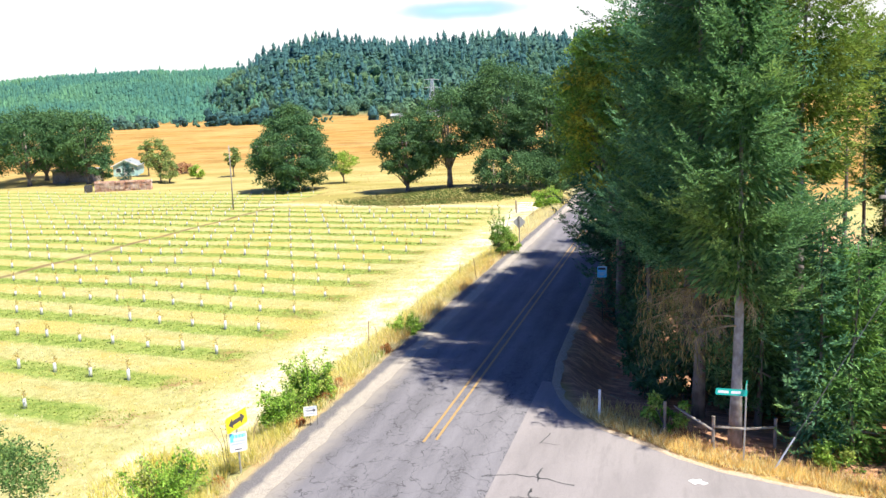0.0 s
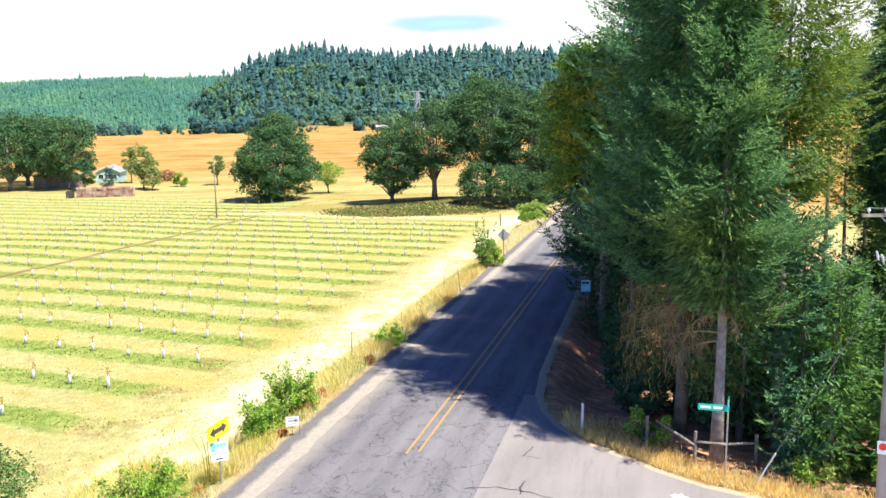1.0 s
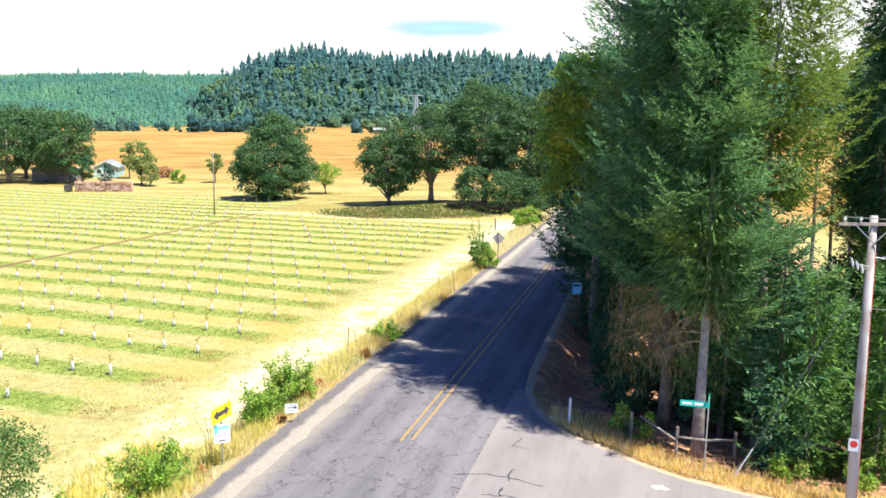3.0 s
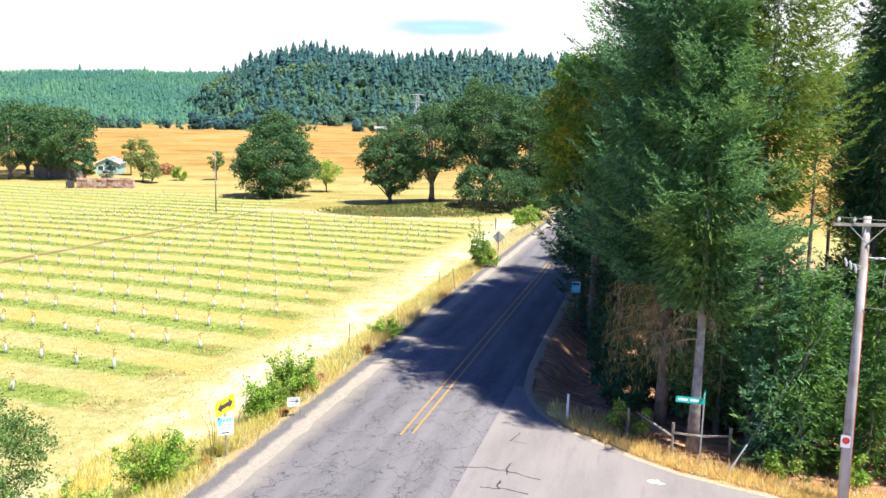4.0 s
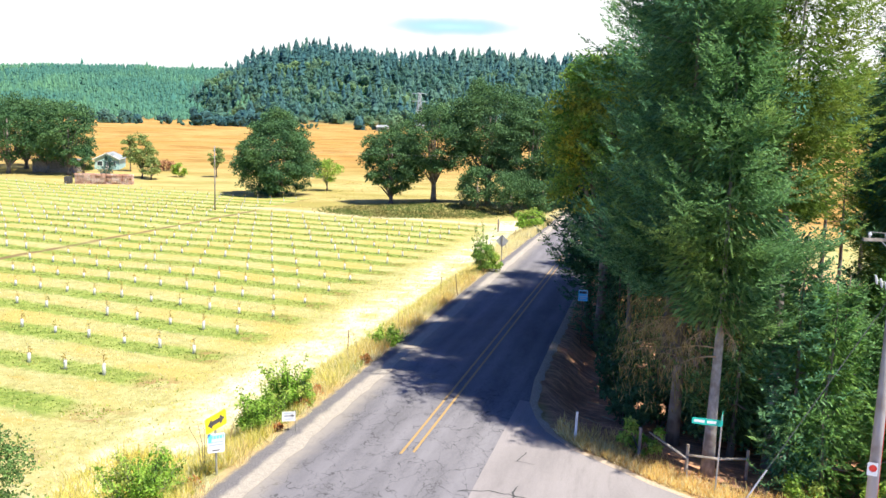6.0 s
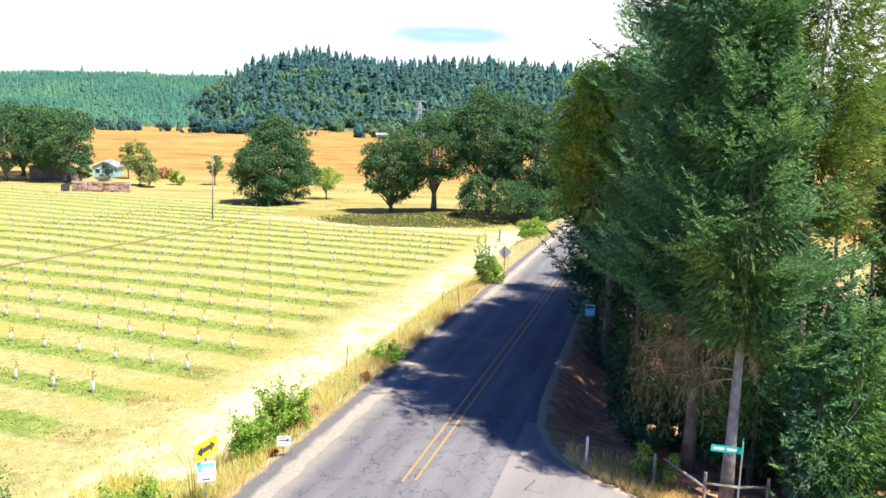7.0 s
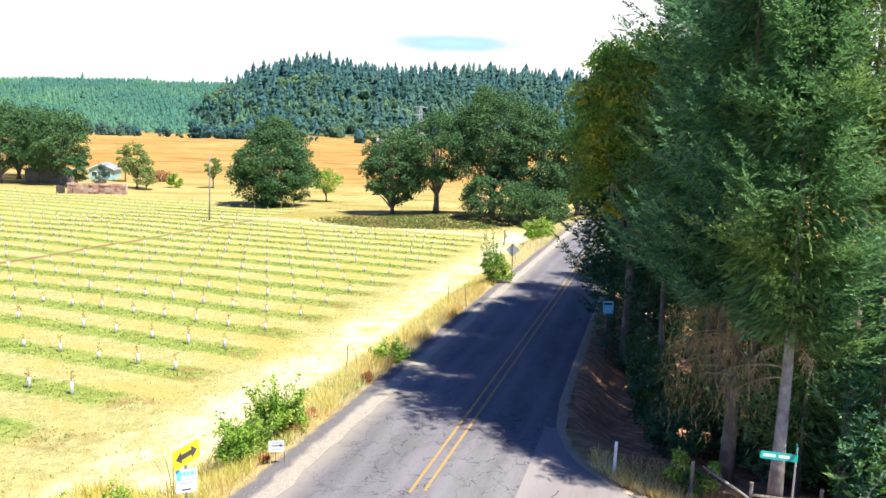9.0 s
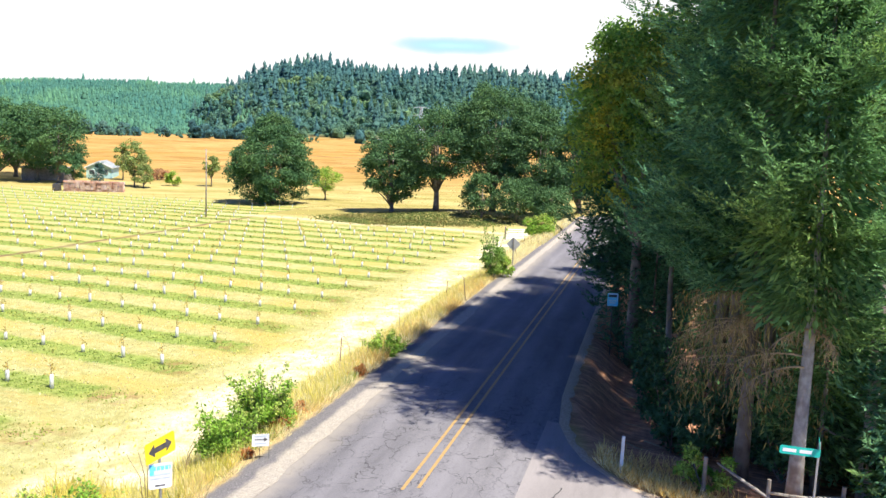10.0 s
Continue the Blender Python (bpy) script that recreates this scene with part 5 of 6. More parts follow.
def utility_pole(x, y, h, name="utility_pole", rich=True):
    g = on(x, y)
    ob = holder(name, pose(x, y, g, 0, 0, 0), "weathered wooden utility pole with crossarm and insulators", "utility pole")
    part("shaft", tubed([(0, 0, -0.4), (0.03, 0.02, h * 0.5), (0.02, 0, h)], [0.18 if rich else 0.11, 0.155 if rich else 0.095, 0.12 if rich else 0.075], 12), M["wood_pole" if rich else "old_wood"], ob, smooth_shade=True)
    if not rich:
        return ob
    arm = part("crossarm", boxed(0.15, -0.15, h - 0.25, 2.6, 0.085, 0.1, 0.01), M["old_wood"], ob)
    for sx in (-0.95, -0.45, 0.75, 1.3):
        part("insulator", tubed([(sx, -0.15, h - 0.19), (sx, -0.15, h - 0.12), (sx, -0.15, h - 0.1), (sx, -0.15, h - 0.02)], [0.02, 0.045, 0.06, 0.03], 8), M["insulator"], arm)
    for sx in (-1, 1):
        part("brace", tubed([(sx * 0.6, -0.16, h - 0.28), (0, -0.16, h - 0.85)], [0.018, 0.018], 5), M["galv"], ob)
    for k in range(3):
        a = part("cutout", tubed([(-0.32 - 0.16 * k, -0.12, h - 1.52 + 0.1 * k), (-0.29 - 0.16 * k, -0.11, h - 1.6 + 0.1 * k), (-0.26 - 0.16 * k, -0.1, h - 1.72 + 0.1 * k), (-0.24 - 0.16 * k, -0.1, h - 1.8 + 0.1 * k)], [0.022, 0.04, 0.04, 0.022], 8), M["insulator"], ob, "grey porcelain fuse cutout")
        part("bracket", tubed([(0, -0.1, h - 1.6), (-0.3 - 0.16 * k, -0.11, h - 1.7 + 0.12 * k)], [0.015, 0.015], 5), M["galv"], a)
    for k in range(4):
        part("spool", tubed([(0.3 + 0.2 * k, -0.1, h - 1.32), (0.34 + 0.2 * k, -0.1, h - 1.327), (0.38 + 0.2 * k, -0.1, h - 1.333), (0.42 + 0.2 * k, -0.1, h - 1.34)], [0.025, 0.045, 0.045, 0.025], 8), M["insulator"], ob)
    part("spool_bracket", tubed([(0.1, -0.1, h - 1.3), (1.2, -0.1, h - 1.36)], [0.018, 0.018], 5), M["galv"], ob)
    part("ground_wire", tubed([(0.14, -0.1, 0.2), (0.13, -0.1, h - 1.2)], [0.012, 0.012], 4), M["red"], ob, "thin reddish conduit")
    p = panel("pole_notice", 0.3, 0.42, M["white"], ob, pose(-0.14, -0.16, 2.3, 0, 0, -20), "white notice with a red shape", 0.01)
    bm = bmesh.new()
    bmesh.ops.create_circle(bm, cap_ends=True, segments=8, radius=0.12, matrix=Matrix.Translation((0.01, -0.007, 0.03)) @ Matrix.Rotation(radians(90), 4, "X"))
    part("print_shape", bm, M["red"], p)
    return ob


def cable(name, a, b, sag, r, mat, label, category):
    ob = holder(name, Matrix.Translation(a), label, category, kind="")
    A, B = Vector(a), Vector(b)
    pts = [A.lerp(B, k / 14) - A - Vector((0, 0, sag * 4 * (k / 14) * (1 - k / 14))) for k in range(15)]
    part("strand", tubed(pts, [r] * 15, 5), M[mat], ob)
    return ob


arrow_sign()
yard_sign()
blue_notice()
street_sign()
marker_post()
field_diamond()
rail_fence()
PX, PY = 14.0, 25.5
PH = 9.7
utility_pole(PX, PY, PH)
PZ = on(PX, PY)
wz = PZ + PH
guy = cable("guy_wire", (10.55, 27.0, on(10.55, 27.0)), (PX - 0.05, PY, wz - 2.0), 0.0, 0.012, "wire", "steel guy wire with a pale guard holding the utility pole", "guy wire")
gv = (Vector((PX - 0.05, PY, wz - 2.0)) - Vector((10.55, 27.0, on(10.55, 27.0)))).normalized()
part("guard", tubed([gv * 0.05, gv * 1.5], [0.03, 0.03], 8), M["white"], guy, "pale plastic guard")
for dz, sx in ((0.0, -0.95), (0.0, 0.75), (0.0, 1.3), (-1.3, 0.9), (-2.9, 0.1)):
    cable("power_line", (PX + sx, PY - 0.15, wz + dz - 0.02), (PX + 42 + sx, PY - 9, wz + dz + 0.6), 0.7, 0.014, "wire", "power line running from the utility pole", "power line")
utility_pole(-32.4, 121.5, 9.2, "field_pole", rich=False)
cable("power_line", (-32.4, 121.5, on(-32.4, 121.5) + 9.0), (70, 150, 9), 1.2, 0.007, "wire", "thin wire across the orchard", "power line")
for x, y, h, ln in ((1.5, 56.3, 1.5, -6), (0.35, 60.6, 1.4, 3), (-4.6, 45.0, 1.5, 2), (6.6, 80.0, 1.5, -14), (8.3, 92.0, 1.4, 4)):
    t_post(x, y, h, ln)


def farm_gate():
    x, y = 7.6, 105.5
    ob = holder("field_gate", pose(x, y, on(x, y), 0, 0, 8), "white-grey tubular steel field gate", "gate")
    for k in range(5):
        part("bar", tubed([(0, 0, 0.3 + 0.24 * k), (3.8, 0, 0.3 + 0.24 * k)], [0.045, 0.045], 6), M["galv"], ob)
    for sx in (0, 1.9, 3.8):
        part("upright", tubed([(sx, 0, 0.22), (sx, 0, 1.34)], [0.04, 0.04], 6), M["white"], ob)
    for sx in (-0.2, 4.0):
        part("post", tubed([(sx, 0, -0.2), (sx, 0, 1.6)], [0.09, 0.085], 8), M["old_wood"], ob)


farm_gate()


def crate_stack():
    x0, y0 = -70.4, 164.2
    first = holder("wooden_crate", pose(x0, y0, on(x0, y0), 0, 0, 3), "weathered reddish wooden harvest crate in a stack", "crate", "stacked harvest crates")
    for k in range(3):
        for yy in (-0.5, 0.5):
            part("slat", boxed(0, yy, 0.09 + 0.13 * k, 0.9, 0.025, 0.085), M["crate"], first)
    for sx in (-0.43, 0.43):
        part("batten", boxed(sx, 0, 0.21, 0.05, 0.96, 0.4), M["crate"], first)
    part("deck", boxed(0, 0, 0.02, 0.86, 0.96, 0.03), M["crate"], first)
    rng = random.Random(7)
    for col in range(11):
        for row in range(5):
            if (col, row) == (0, 0):
                continue
            x, y = x0 + 1.0 * col + rng.uniform(-.03, .03), y0 + 0.05 * col + rng.uniform(-.12, .12)
            copy_thing(first, pose(x, y, on(x0, y0) + 0.415 * row, 0, 0, 3 + rng.uniform(-3, 3)))
    ob = holder("covered_pallet", pose(-72.2, 164.0, on(-72.2, 164.0)), "dark tarpaulin over a pallet beside the crates", "pallet")
    part("tarpaulin", boxed(0, 0, 0.7, 1.3, 1.2, 1.4, 0.15), M["black"], ob)


crate_stack()


def farmhouse():
    ob = holder("farmhouse", pose(-78.6, 199.0, on(-78.6, 199.0), 0, 0, 12), "single-storey farmhouse with pale green siding and a grey roof", "house")
    bm = bmesh.new()
    w, d, hw, hr = 2.7, 5.0, 2.4, 3.7
    v = [bm.verts.new(c) for c in ((-w, 0, -0.5), (w, 0, -0.5), (w, 0, hw), (0, 0, hr), (-w, 0, hw))]
    f = bm.faces.new(v)
    ext = bmesh.ops.extrude_face_region(bm, geom=[f])
    bmesh.ops.translate(bm, vec=(0, 2 * d, 0), verts=[e for e in ext["geom"] if isinstance(e, bmesh.types.BMVert)])
    bmesh.ops.recalc_face_normals(bm, faces=bm.faces[:])
    part("wall", bm, M["house_wall"], ob)
    a = math.atan2(hr - hw, w)
    for sg in (-1, 1):
        m = Matrix.Translation((sg * w * 0.55, d, (hr + hw) / 2 + 0.06 - 0.08)) @ Matrix.Rotation(sg * a, 4, "Y")
        part("roof_slope", boxed(0, 0, 0.08, (w + 0.5) / math.cos(a), 2 * d + 0.9, 0.12, m=m), M["roof"], ob)
        part("fascia", boxed(0, -d - 0.47, 0.05, (w + 0.5) / math.cos(a), 0.04, 0.2, m=m), M["white"], ob)
    for sx in (-1.5, 1.4):
        wn = part("window", boxed(sx, -0.03, 1.4, 1.2, 0.08, 1.1), M["white"], ob)
        part("pane", boxed(sx, -0.075, 1.4, 1.05, 0.02, 0.95), M["glass"], wn)
    part("door", boxed(0.1, -0.03, 0.75, 0.95, 0.07, 2.1), M["white"], ob)
    ob2 = holder("shed", pose(-86.0, 190.0, on(-86, 190)), "low dark shed under the oaks", "shed")
    part("wall", boxed(0, 0, 1.2, 9, 5, 2.8), M["old_wood"], ob2)
    part("roof", boxed(0, 0, 2.75, 9.8, 5.8, 0.18), M["roof"], ob2)


farmhouse()


def far_house():
    x, y = -31.0, 432.0
    ob = holder("far_house", pose(x, y, on(x, y) - 1.3), "small pale house among trees at the foot of the hill", "house")
    part("wall", boxed(0, 0, 1.0, 5.6, 5, 3.0), M["old_wood"], ob)
    bm = bmesh.new()
    tube(bm, [(-3.1, 0, 2.4), (3.1, 0, 2.4)], [2.6, 2.6], 3)
    part("roof", bm, M["roof"], ob)


far_house()


def lattice_tower(x, y, h):
    ob = holder("lattice_tower", pose(x, y, on(x, y), 0, 0, 20), "grey steel lattice power tower on the hillside", "power tower")
    for sx in (-1, 1):
        for sy in (-1, 1):
            part("leg", tubed([(sx * 2.6, sy * 2.6, -0.5), (sx * 0.7, sy * 0.7, h * 0.75), (sx * 0.35, sy * 0.35, h)], [0.24, 0.2, 0.16], 4), M["tower_steel"], ob)
    for k in range(8):
        z0, z1 = h * k / 8, h * (k + 1) / 8
        wd = lambda z: 2.6 + (0.7 - 2.6) * min(1, z / (h * 0.75))
        bm = bmesh.new()
        for sx in (-1, 1):
            tube(bm, [(sx * wd(z0), -wd(z0), z0), (-sx * wd(z1), -wd(z1), z1)], [0.12, 0.12], 4)
            tube(bm, [(wd(z0), sx * wd(z0), z0), (wd(z1), -sx * wd(z1), z1)], [0.12, 0.12], 4)
        part("bracing", bm, M["tower_steel"], ob)
    for z in (h * 0.78, h * 0.98):
        part("arm", tubed([(-4.2, 0, z), (0, 0, z + 0.5), (4.2, 0, z)], [0.14, 0.2, 0.14], 4), M["tower_steel"], ob)


lattice_tower(-13.2, 452, 20)


# ---- woods on the hills ----
def shapes(name, verts, faces, mat, label, soft=True):
    """One mesh out of many copies of a shape: verts (n, k, 3), faces (m, 3)."""
    n, k = verts.shape[:2]
    idx = (faces[None] + (np.arange(n) * k)[:, None, None]).reshape(-1).astype(np.int32)
    me = bpy.data.meshes.new(name)
    me.vertices.add(n * k)
    me.vertices.foreach_set("co", verts.reshape(-1).astype(np.float32))
    me.loops.add(len(idx))
    me.loops.foreach_set("vertex_index", idx)
    me.polygons.add(len(idx) // 3)
    me.polygons.foreach_set("loop_start", np.arange(0, len(idx), 3, dtype=np.int32))
    me.update(calc_edges=True)
    me.polygons.foreach_set("use_smooth", np.full(len(idx) // 3, soft, dtype=bool))
    me.materials.append(M[mat])
    return tagged(new(name, me), label, "forest", kind="stuff")


def lump_woods(name, xy, h, mat, seed, label, per=4):
    """Broadleaf trees far off: each a heap of dented balls of leaf."""
    rng = np.random.RandomState(seed)
    bm = bmesh.new()
    bmesh.ops.create_icosphere(bm, subdivisions=1, radius=1.0)
    bm.verts.ensure_lookup_table()
    v = np.array([q.co[:] for q in bm.verts])
    f = np.array([[q.index for q in face.verts] for face in bm.faces])
    bm.free()
    n = len(xy)
    base = np.stack([xy[:, 0], xy[:, 1], land(xy[:, 0], xy[:, 1])], -1)
    d = unit(rng.normal(size=(n, per, 3))) * rng.uniform(0.1, 0.3, (n, per, 1))
    c = (base[:, None] + d * h[:, None, None] + np.array([0, 0, 0.26]) * h[:, None, None]).reshape(-1, 3)
    r = (h[:, None] * rng.uniform(0.1, 0.24, (n, per))).ravel()
    dent = 1 + rng.uniform(-0.42, 0.38, (len(c), len(v), 1))
    size = r[:, None, None] * rng.uniform(0.72, 1.0, (len(c), 1, 3))
    ob = shapes(name, c[:, None] + v[None] * dent * size, f, mat, label, False)
    # loose sprays of leaf that roughen the outline
    k = 22
    out = unit(rng.normal(size=(len(c), k, 3)) + np.array([0, 0, 0.35]))
    pos = c[:, None] + out * r[:, None, None] * rng.uniform(0.75, 1.15, (len(c), k, 1))
    way = np.cross(out, unit(rng.normal(size=out.shape)))
    ln = np.repeat(r * 0.5, k) * rng.uniform(0.6, 1.3, len(c) * k)
    sprays = soup(name.replace("trees", "leaves").replace("bushes", "leaves"), kites(pos.reshape(-1, 3), way.reshape(-1, 3), ln, ln * 0.7, rng, 0.3, out.reshape(-1, 3)), 4, M[mat])
    tagged(sprays, "leafy outline of " + label, "forest", kind="stuff")
    return ob


def cone_woods(name, xy, h, mat, seed, label, tiers=6, sides=7, slim=0.22):
    """Conifers far off: ragged cones stacked on one another."""
    rng = np.random.RandomState(seed)
    n = len(xy)
    base = np.stack([xy[:, 0], xy[:, 1], land(xy[:, 0], xy[:, 1])], -1)
    vs, fs = [], []
    for k in range(tiers):
        lo, hi = 0.06 + 0.94 * k / tiers, min(1.0, 0.06 + 0.94 * (k + 1.7) / tiers)
        a = np.arange(sides) * 2 * math.pi / sides + rng.uniform(0, 6.283, (n, 1))
        q = h[:, None] * slim * (1 - k / (tiers + 0.3)) ** 0.85 * rng.uniform(0.4, 1.35, (n, sides))
        ring = np.stack([np.cos(a) * q, np.sin(a) * q, h[:, None] * (lo + rng.uniform(-0.06, 0.04, (n, sides)))], -1)
        tip = np.stack([rng.normal(size=n) * 0.15, rng.normal(size=n) * 0.15, h * hi], -1)[:, None]
        o = k * (sides + 1)
        vs.append(np.concatenate([ring, tip], 1))
        fs += [(o + i, o + (i + 1) % sides, o + sides) for i in range(sides)]
    return shapes(name, base[:, None] + np.concatenate(vs, 1), np.array(fs), mat, label)


def scatter(x0, x1, y0, y1, gap, seed):
    rng = np.random.RandomState(seed)
    X, Y = np.meshgrid(np.arange(x0, x1, gap), np.arange(y0, y1, gap))
    xy = np.stack([X.ravel(), Y.ravel()], -1) + rng.uniform(-0.45, 0.45, (X.size, 2)) * gap
    return xy, rng


def build_woods():
    # the near hill: mixed wood, tall conifers along the top
    xy, rng = scatter(-330, 190, 478, 895, 8.0, 21)
    near = spur(xy[:, 0], xy[:, 1])
    bare = (np.hypot((xy[:, 0] + 62) / 17, (xy[:, 1] - 488) / 26) < 1)
    keep = ((near > 3) | ((xy[:, 1] < 485) & (xy[:, 0] > -140))) & ~bare & (xy[:, 0] < 0.21 * xy[:, 1] + 5)
    xy, near = xy[keep], near[keep]
    r = rng.rand(len(xy)) + 0.3 * waves(xy[:, 0], xy[:, 1], 90, 41)
    con = (near > 47) & (r < 0.8) | (r < 0.34)
    tall = 1 + 0.28 * waves(xy[:, 0], xy[:, 1], 52, 43)
    hc = (rng.uniform(9, 15, con.sum()) + np.where(near[con] > 50, 7, 2) * rng.rand(con.sum()) ** 1.5) * tall[con]
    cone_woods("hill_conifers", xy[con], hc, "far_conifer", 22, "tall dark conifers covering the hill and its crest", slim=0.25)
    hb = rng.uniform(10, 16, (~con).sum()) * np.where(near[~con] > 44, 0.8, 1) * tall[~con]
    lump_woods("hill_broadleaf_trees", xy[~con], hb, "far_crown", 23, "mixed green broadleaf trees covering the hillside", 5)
    # the long low ridge to the left: a young plantation
    xy, rng = scatter(-1000, -120, 640, 1400, 7.6, 24)
    keep = (hills(xy[:, 0], xy[:, 1]) > 2.0) & (xy[:, 0] + 0.42 * (np.minimum(xy[:, 1], 900) - 850) < -224) & (np.abs(xy[:, 0]) < 0.62 * xy[:, 1])
    xy = xy[keep]
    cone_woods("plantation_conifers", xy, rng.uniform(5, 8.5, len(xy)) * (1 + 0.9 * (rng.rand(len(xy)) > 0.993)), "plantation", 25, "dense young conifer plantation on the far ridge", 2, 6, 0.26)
    # the tree line at the pasture's far edge
    xy, rng = scatter(-330, 160, 425, 470, 8.0, 26)
    gapx = (waves(xy[:, 0], 0 * xy[:, 0], 90, 9) > -0.25) & (np.hypot((xy[:, 0] + 62) / 26, (xy[:, 1] - 455) / 30) > 1) & (np.abs(xy[:, 0] + 31) > 9) & (np.abs(xy[:, 0] + 12.5) > 9)
    xy = xy[gapx & (rng.rand(len(xy)) < 0.55)]
    hh = rng.uniform(6, 13, len(xy)) * 1.1
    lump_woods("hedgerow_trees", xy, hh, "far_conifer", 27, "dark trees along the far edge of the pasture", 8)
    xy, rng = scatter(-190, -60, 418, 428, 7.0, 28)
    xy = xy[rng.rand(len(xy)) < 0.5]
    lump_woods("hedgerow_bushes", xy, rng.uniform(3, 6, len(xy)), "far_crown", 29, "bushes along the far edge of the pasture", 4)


build_woods()


# ---- orchard saplings ----
def orchard_spots():
    out = []
    rng = random.Random(3)
    for k in range(-1, 20):
        c = ROW0 + ROWGAP * k - (0.45 if k < 1 else 0)
        t = 0.0
        # the row's end by the road lies at the offset -16.3
        base = ROWN * c
        o0 = float((base - P0) @ V)
        start = (-16.3 - (4.4 if k < 0 else 2.0 if k < 1 else 0) - o0) / float(ROWD @ V)
        for i in range(0, 46):
            p = base + ROWD * (start + 2.5 * i + rng.uniform(-.12, .12)) + ROWN * rng.uniform(-.08, .08)
            s, o = so(p[0], p[1])
            if abs(o + 48.8) < 1.2 or (k > 14 and o > -48.8):
                continue
            if abs(p[0]) > 0.62 * p[1] + 4 or p[1] < 18:
                continue
            if rng.random() < 0.06:
                continue
            out.append((p[0], p[1], rng.random(), rng.uniform(0, 360)))
    out.sort(key=lambda q: math.hypot(q[0], q[1]))
    return out


def sapling_meshes():
    bm = tubed([(0, 0, -0.02), (0, 0, 0.47)], [0.09, 0.082], 8)
    stem = bmesh.new()
    tube(stem, [(0, 0, 0.3), (0.01, 0.01, 0.6), (0.0, 0.03, 0.85)], [0.014, 0.011, 0.005], 5, False)
    rng = np.random.RandomState(2)
    k = 22
    base = np.stack([rng.normal(0, .085, k), rng.normal(0, .085, k), 0.48 + 0.45 * rng.rand(k) ** 1.4], -1)
    leaves = kites(base, rng.normal(size=(k, 3)), rng.uniform(0.08, 0.16, k), 0.075, rng)
    return bm, stem, leaves


def build_orchard():
    spots = orchard_spots()
    near, rest = spots[:290], spots[290:]
    bm, stem, leaves = sapling_meshes()
    x, y, q, a = near[0]
    first = holder("orchard_sapling", pose(x, y, on(x, y), 0, 0, a), "young orchard tree with a white grow tube round its stem", "sapling", "orchard saplings")
    t = part("grow_tube", bm, M["tube_white"], first, "white plastic tube", True)
    part("stem", stem, M["rust"], first)
    soup("leaves", leaves, 4, M["sapling_leaf"], parent=first)
    for x, y, q, a in near[1:]:
        copy_thing(first, pose(x, y, on(x, y), q * 6 - 3, q * 5 - 2.5, a) @ Matrix.Diagonal((1, 1, 0.8 + 0.5 * q, 1)))
    # those farther off, as one mass
    verts = []
    for x, y, q, a in rest:
        g, h = on(x, y), 0.3 + 0.16 * q
        ring = [(x + 0.06 * math.cos(b), y + 0.06 * math.sin(b)) for b in np.arange(0, 6.2, 6.2832 / 5)]
        for i in range(5):
            p, r = ring[i], ring[(i + 1) % 5]
            verts += [(p[0], p[1], g), (r[0], r[1], g), (r[0], r[1], g + h), (p[0], p[1], g + h)]
    far = np.array([q[:2] for q in rest])
    r2 = np.random.RandomState(17)
    k = 7
    base = np.repeat(np.stack([far[:, 0], far[:, 1], land(far[:, 0], far[:, 1])], -1), k, 0) + np.stack([r2.normal(0, 0.09, len(far) * k), r2.normal(0, 0.09, len(far) * k), r2.uniform(0.4, 0.8, len(far) * k)], -1)
    tagged(soup("distant_sapling_leaves", kites(base, r2.normal(size=base.shape), r2.uniform(0.12, 0.22, len(base)), 0.11, r2), 4, M["sapling_leaf"]), "dry leaves of young orchard trees farther off", "saplings", kind="stuff")
    tagged(soup("distant_grow_tubes", verts, 4, M["tube_white"]), "rows of white grow tubes on young orchard trees", "saplings", kind="stuff")


build_orchard()


# ---- grass and weeds ----
def grass(name, n, seed, area, length, width, mat, label, lean=0.35, where=None):
    rng = np.random.RandomState(seed)
    s = rng.uniform(area[0], area[1], n)
    o = rng.uniform(area[2], area[3], n)
    if where is not None:
        keep = where(s, o, rng)
        s, o = s[keep], o[keep]
    x, y = at(s, o)
    clear = np.hypot(x + 6.7, y - 26.0) > 0.75
    x, y = x[clear], y[clear]
    z = land(x, y) - 0.02
    k = len(x)
    way = np.stack([rng.normal(size=k) * lean, rng.normal(size=k) * lean, np.ones(k)], -1)
    L = rng.uniform(length[0], length[1], k)
    q = kites(np.stack([x, y, z], -1), way, L, width * rng.uniform(0.7, 1.4, k), rng, 3.0)
    return tagged(soup(name, q, 4, M[mat]), label, "grass", kind="stuff")


def clumped(s, o, rng):
    return waves(s, o, 5, 11) + rng.normal(size=len(s)) * 0.5 > -0.1


grass("verge_grass", 62000, 31, (-16, 70, -8.6, -4.8), (0.18, 0.55), 0.022, "dry_grass", "tall dry golden grass on the verge", 0.5, clumped)
grass("verge_grass", 14000, 32, (55, 84, -8.5, -4.6), (0.3, 0.9), 0.05, "dry_grass", "tall dry golden grass on the verge", 0.3)
grass("verge_grass", 34000, 37, (-16, 62, -7.9, -5.1), (0.3, 0.8), 0.018, "dry_grass", "tall dry golden grass on the verge", 0.4, lambda s, o, r: waves(s, o, 3, 14) + r.normal(size=len(s)) * 0.35 > 0.15)
grass("pasture_grass", 26000, 38, (75, 175, -62, -4), (0.08, 0.2), 0.1, "pasture_grass", "tufts of dry grass in the pasture", 0.7, lambda s, o, r: (waves(s, o, 14, 15) + r.normal(size=len(s)) * 0.5 > 0.2) & (at(s, o)[0] * ROWN[0] + at(s, o)[1] * ROWN[1] > np.where(o < -48.8, 128, 106)))
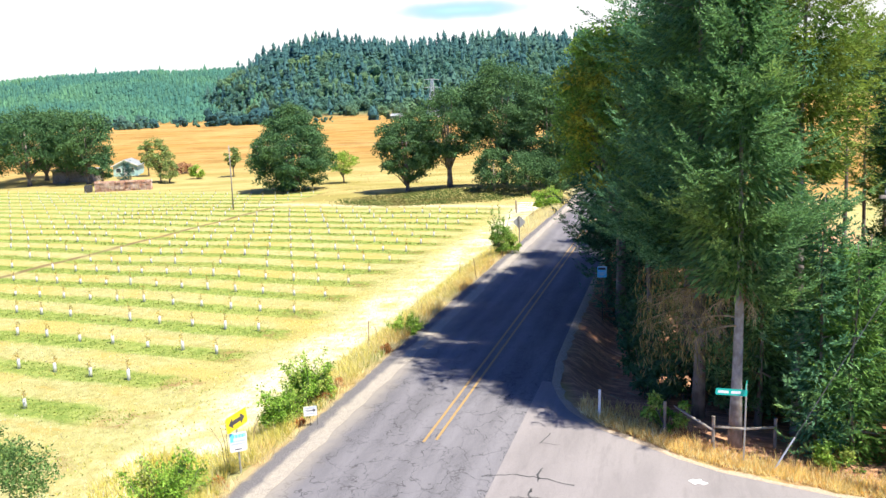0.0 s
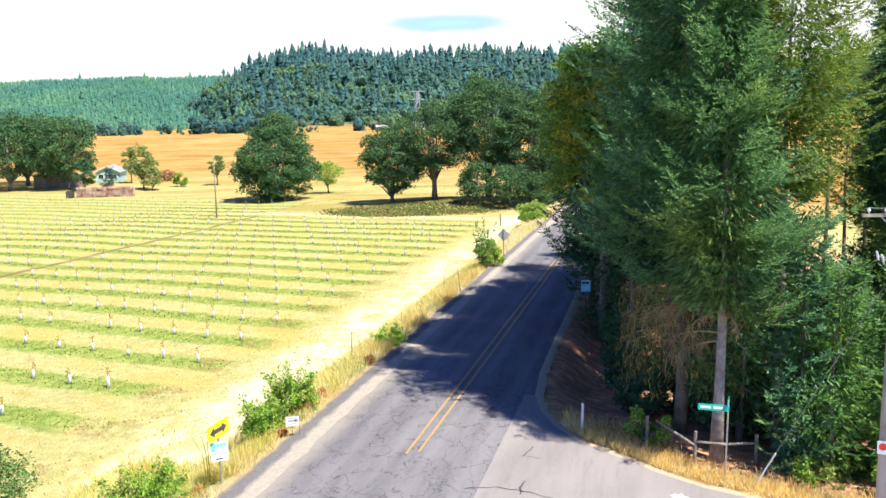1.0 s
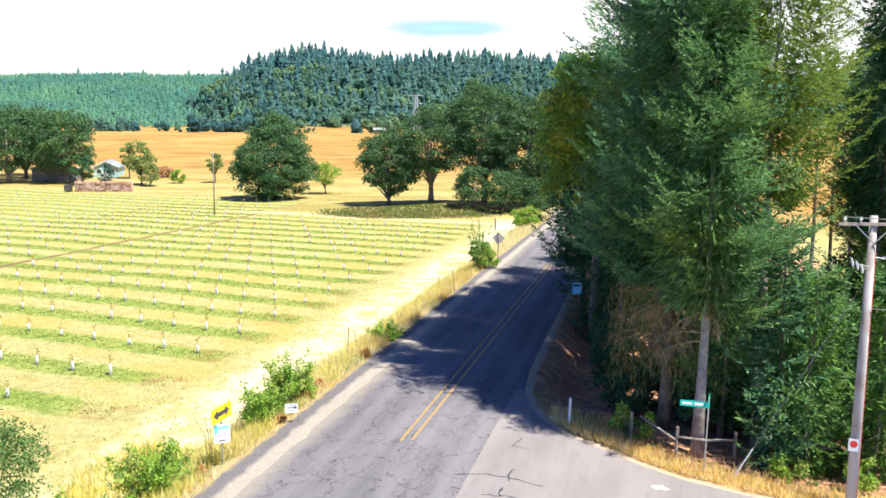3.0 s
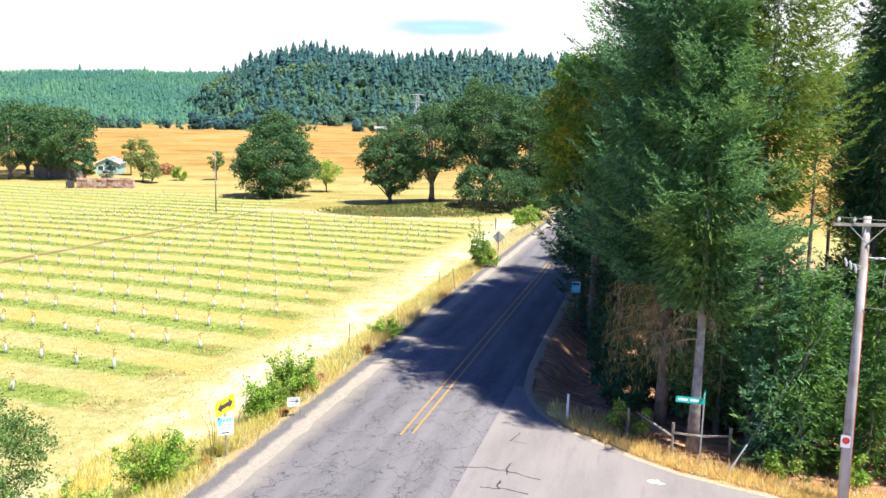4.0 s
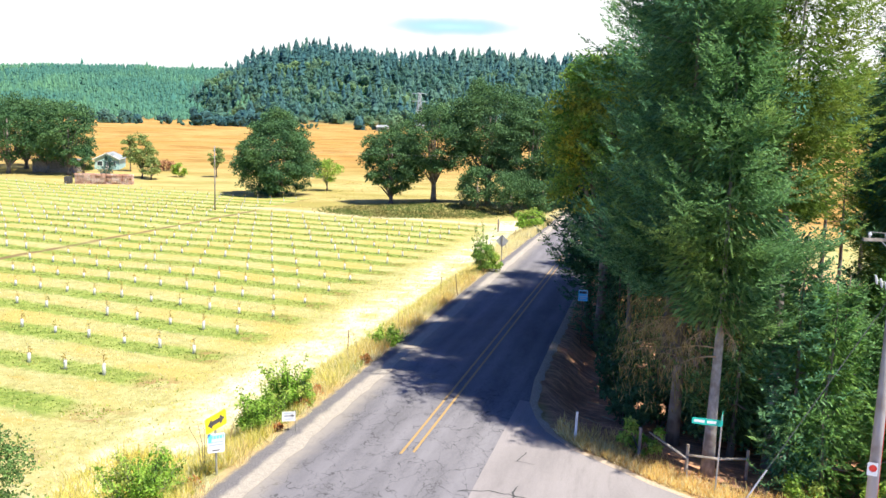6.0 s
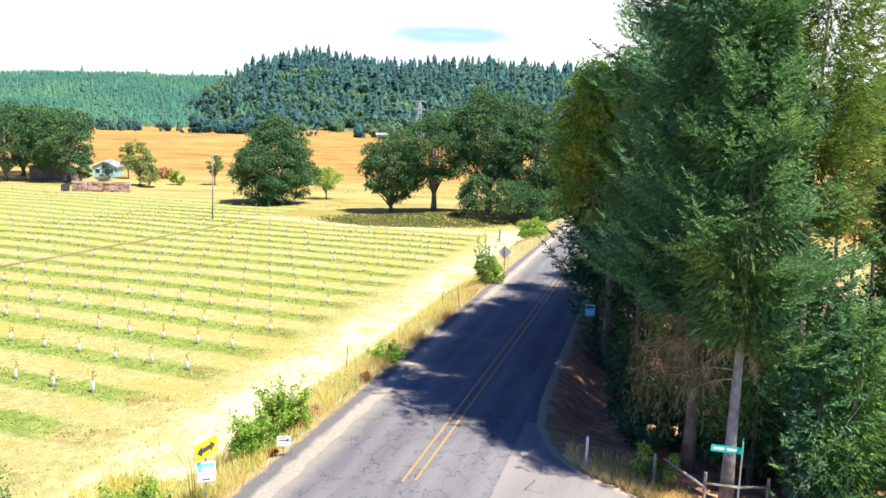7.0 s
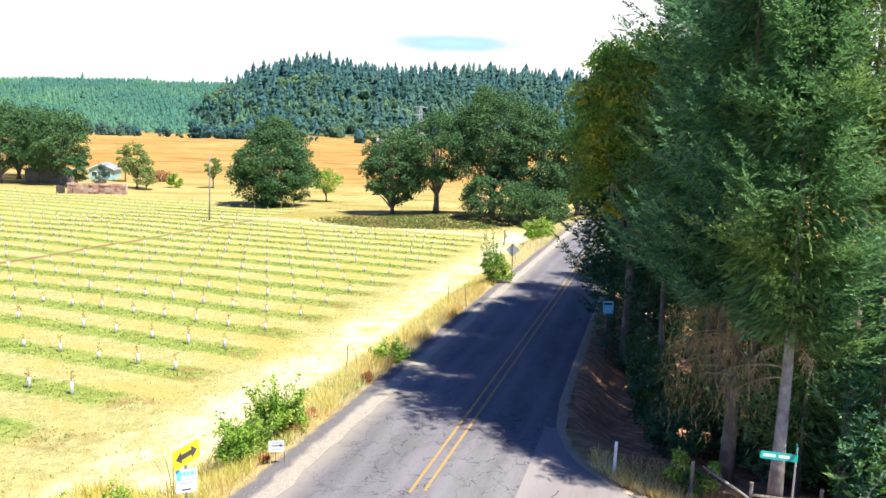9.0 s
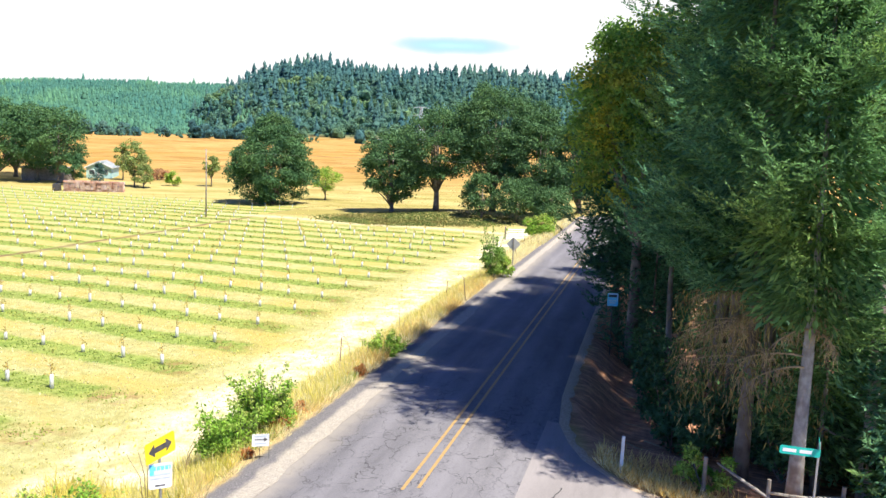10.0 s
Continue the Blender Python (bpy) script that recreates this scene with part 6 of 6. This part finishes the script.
grass("verge_thicket", 26000, 41, (-17, -5, -11.5, -5.2), (0.25, 0.75), 0.024, "yellow_grass", "tall yellow-green grass round the verge shrubs", 0.4, lambda s, o, r: (o > -11.5 - 0.35 * (s + 8)) & (waves(s, o, 4, 18) + r.normal(size=len(s)) * 0.5 > -0.25))
grass("verge_thicket", 9000, 42, (-6, 3.5, -8.4, -5.2), (0.25, 0.7), 0.024, "yellow_grass", "tall yellow-green grass round the verge shrubs", 0.4, lambda s, o, r: waves(s, o, 3, 19) + r.normal(size=len(s)) * 0.4 > 0.1)
grass("verge_tawny_grass", 12000, 43, (6, 34, -6.8, -4.9), (0.25, 0.75), 0.024, "tawny_grass", "tawny seeding grass along the road's edge", 0.4, lambda s, o, r: waves(s, o, 6, 21) + r.normal(size=len(s)) * 0.4 > 0.1)
grass("verge_grass", 22000, 46, (2, 42, -8.4, -5.2), (0.3, 0.8), 0.024, "yellow_grass", "tall yellow grass on the verge", 0.4, lambda s, o, r: waves(s, o, 4, 27) + r.normal(size=len(s)) * 0.5 > 0.0)
grass("verge_weeds", 9000, 33, (-16, 12, -8.0, -5.1), (0.15, 0.5), 0.05, "weeds", "green weeds among the verge grass", 0.5, lambda s, o, r: waves(s, o, 4, 12) > 0.35)
grass("corner_grass", 40000, 47, (-5.2, 2.5, 4.6, 20), (0.15, 0.5), 0.022, "dry_grass", "pale dry grass at the junction corner", 0.45, lambda s, o, r: (s > corner_s(o) + 0.3) & (s < corner_s(o) + 0.7 + 1.2 * r.rand(len(s)) ** 1.5))
grass("corner_grass", 45000, 34, (-5.2, 2.5, 4.6, 20), (0.15, 0.55), 0.022, "tawny_grass", "dry tawny grass at the junction corner", 0.4, lambda s, o, r: (s > corner_s(o) + 0.35) & (s < corner_s(o) + 0.9 + (1.3 + 1.6 * np.exp(-((o - 7) / 1.6) ** 2)) * r.rand(len(s)) ** 1.5))


def row_dist(s, o):
    x, y = at(s, o)
    c = (x * ROWN[0] + y * ROWN[1] - (ROW0 - 0.25)) / ROWGAP
    return np.abs(c - np.round(c)) * ROWGAP


grass("row_weeds", 110000, 35, (-10, 45, -60, -14.5), (0.05, 0.16), 0.07, "weeds", "low green weeds along the orchard rows", 1.0, lambda s, o, r: (row_dist(s, o) < 0.75 + 0.25 * r.normal(size=len(s))) & (np.abs(o + 48.8) > 0.8))
grass("row_weeds", 44000, 39, (45, 92, -70, -14.5), (0.06, 0.2), 0.15, "weeds", "low green weeds along the orchard rows", 1.0, lambda s, o, r: (row_dist(s, o) < 0.7 + 0.25 * r.normal(size=len(s))) & (np.abs(o + 48.8) > 0.8) & (at(s, o)[0] * ROWN[0] + at(s, o)[1] * ROWN[1] < np.where(o < -48.8, 127, 104)))
# an ellipse of dark blades in place of the oaks' shadow
grass("grove_shadow_grass", 34000, 40, (76, 102, -44, -12), (0.1, 0.26), 0.2, "shadow_tinted_grass", "dark green grass coloured as the shadow before the oaks", 1.6, lambda s, o, r: ((at(s, o)[0] + 4) / 13) ** 2 + ((at(s, o)[1] - 127) / 8) ** 2 + 0.25 * r.normal(size=len(s)) < 1)
grass("headland_tufts", 9000, 44, (-14, 60, -14.5, -8.4), (0.06, 0.2), 0.05, "yellow_grass", "small tufts of drying grass on the mown headland", 0.9, lambda s, o, r: waves(s, o, 2.2, 24) + r.normal(size=len(s)) * 0.3 > 0.35)
grass("headland_tufts", 5000, 45, (-14, 50, -14.5, -8.6), (0.05, 0.15), 0.05, "weeds", "small tufts of green weed on the mown headland", 0.9, lambda s, o, r: waves(s, o, 1.7, 25) + r.normal(size=len(s)) * 0.3 > 0.5)
grass("stubble", 22000, 36, (-12, 35, -45, -8.5), (0.05, 0.16), 0.05, "dry_grass", "short dry grass between the orchard rows", 0.9, lambda s, o, r: (row_dist(s, o) > 0.9) | (o > -14))


def reeds():
    rng = random.Random(5)
    for x, y, n in ((-7.4, 27.4, 3), (-7.3, 29.9, 3), (-3.8, 43.5, 2), (-2.0, 48.0, 2)):
        ob = holder("dry_stalks", pose(x, y, on(x, y)), "tall thin dried weed stalks on the verge", "weed", "dry weed stalks")
        for _ in range(n):
            a, h = rng.uniform(0, 6.28), rng.uniform(1.2, 1.9)
            dx, dy = math.cos(a) * 0.35, math.sin(a) * 0.35
            part("stalk", tubed([(dx * 0.3, dy * 0.3, -0.05), (dx * 0.6, dy * 0.6, h * 0.6), (dx * 1.6, dy * 1.6, h)], [0.014, 0.011, 0.006], 4), M["dead_wood"], ob)


reeds()


def fallen_branch(x, y, turn, length, seed):
    rng = random.Random(seed)
    ob = holder("fallen_branch", pose(x, y, on(x, y) + 0.02, 0, 0, turn), "bare fallen branch lying on the needle litter", "branch", "fallen branches")
    pts = [(length * k / 4 - length / 2, rng.uniform(-.05, .05), 0.02 + rng.uniform(0, .03)) for k in range(5)]
    part("stem", tubed(pts, [0.03, 0.026, 0.022, 0.016, 0.008], 5), M["dead_wood"], ob)
    for k in (1, 2, 3):
        p = pts[k]
        part("twig", tubed([p, (p[0] + 0.3, p[1] + rng.choice((-1, 1)) * 0.25, p[2] + 0.06)], [0.012, 0.004], 4), M["dead_wood"], ob)


for k, (x, y, turn, length) in enumerate(((7.4, 38.6, -42, 1.6), (7.9, 40.4, -36, 1.2), (8.2, 36.4, -50, 1.4), (8.4, 42.2, -30, 1.3), (7.0, 35.0, -60, 1.0))):
    fallen_branch(x, y, turn, length, 60 + k)
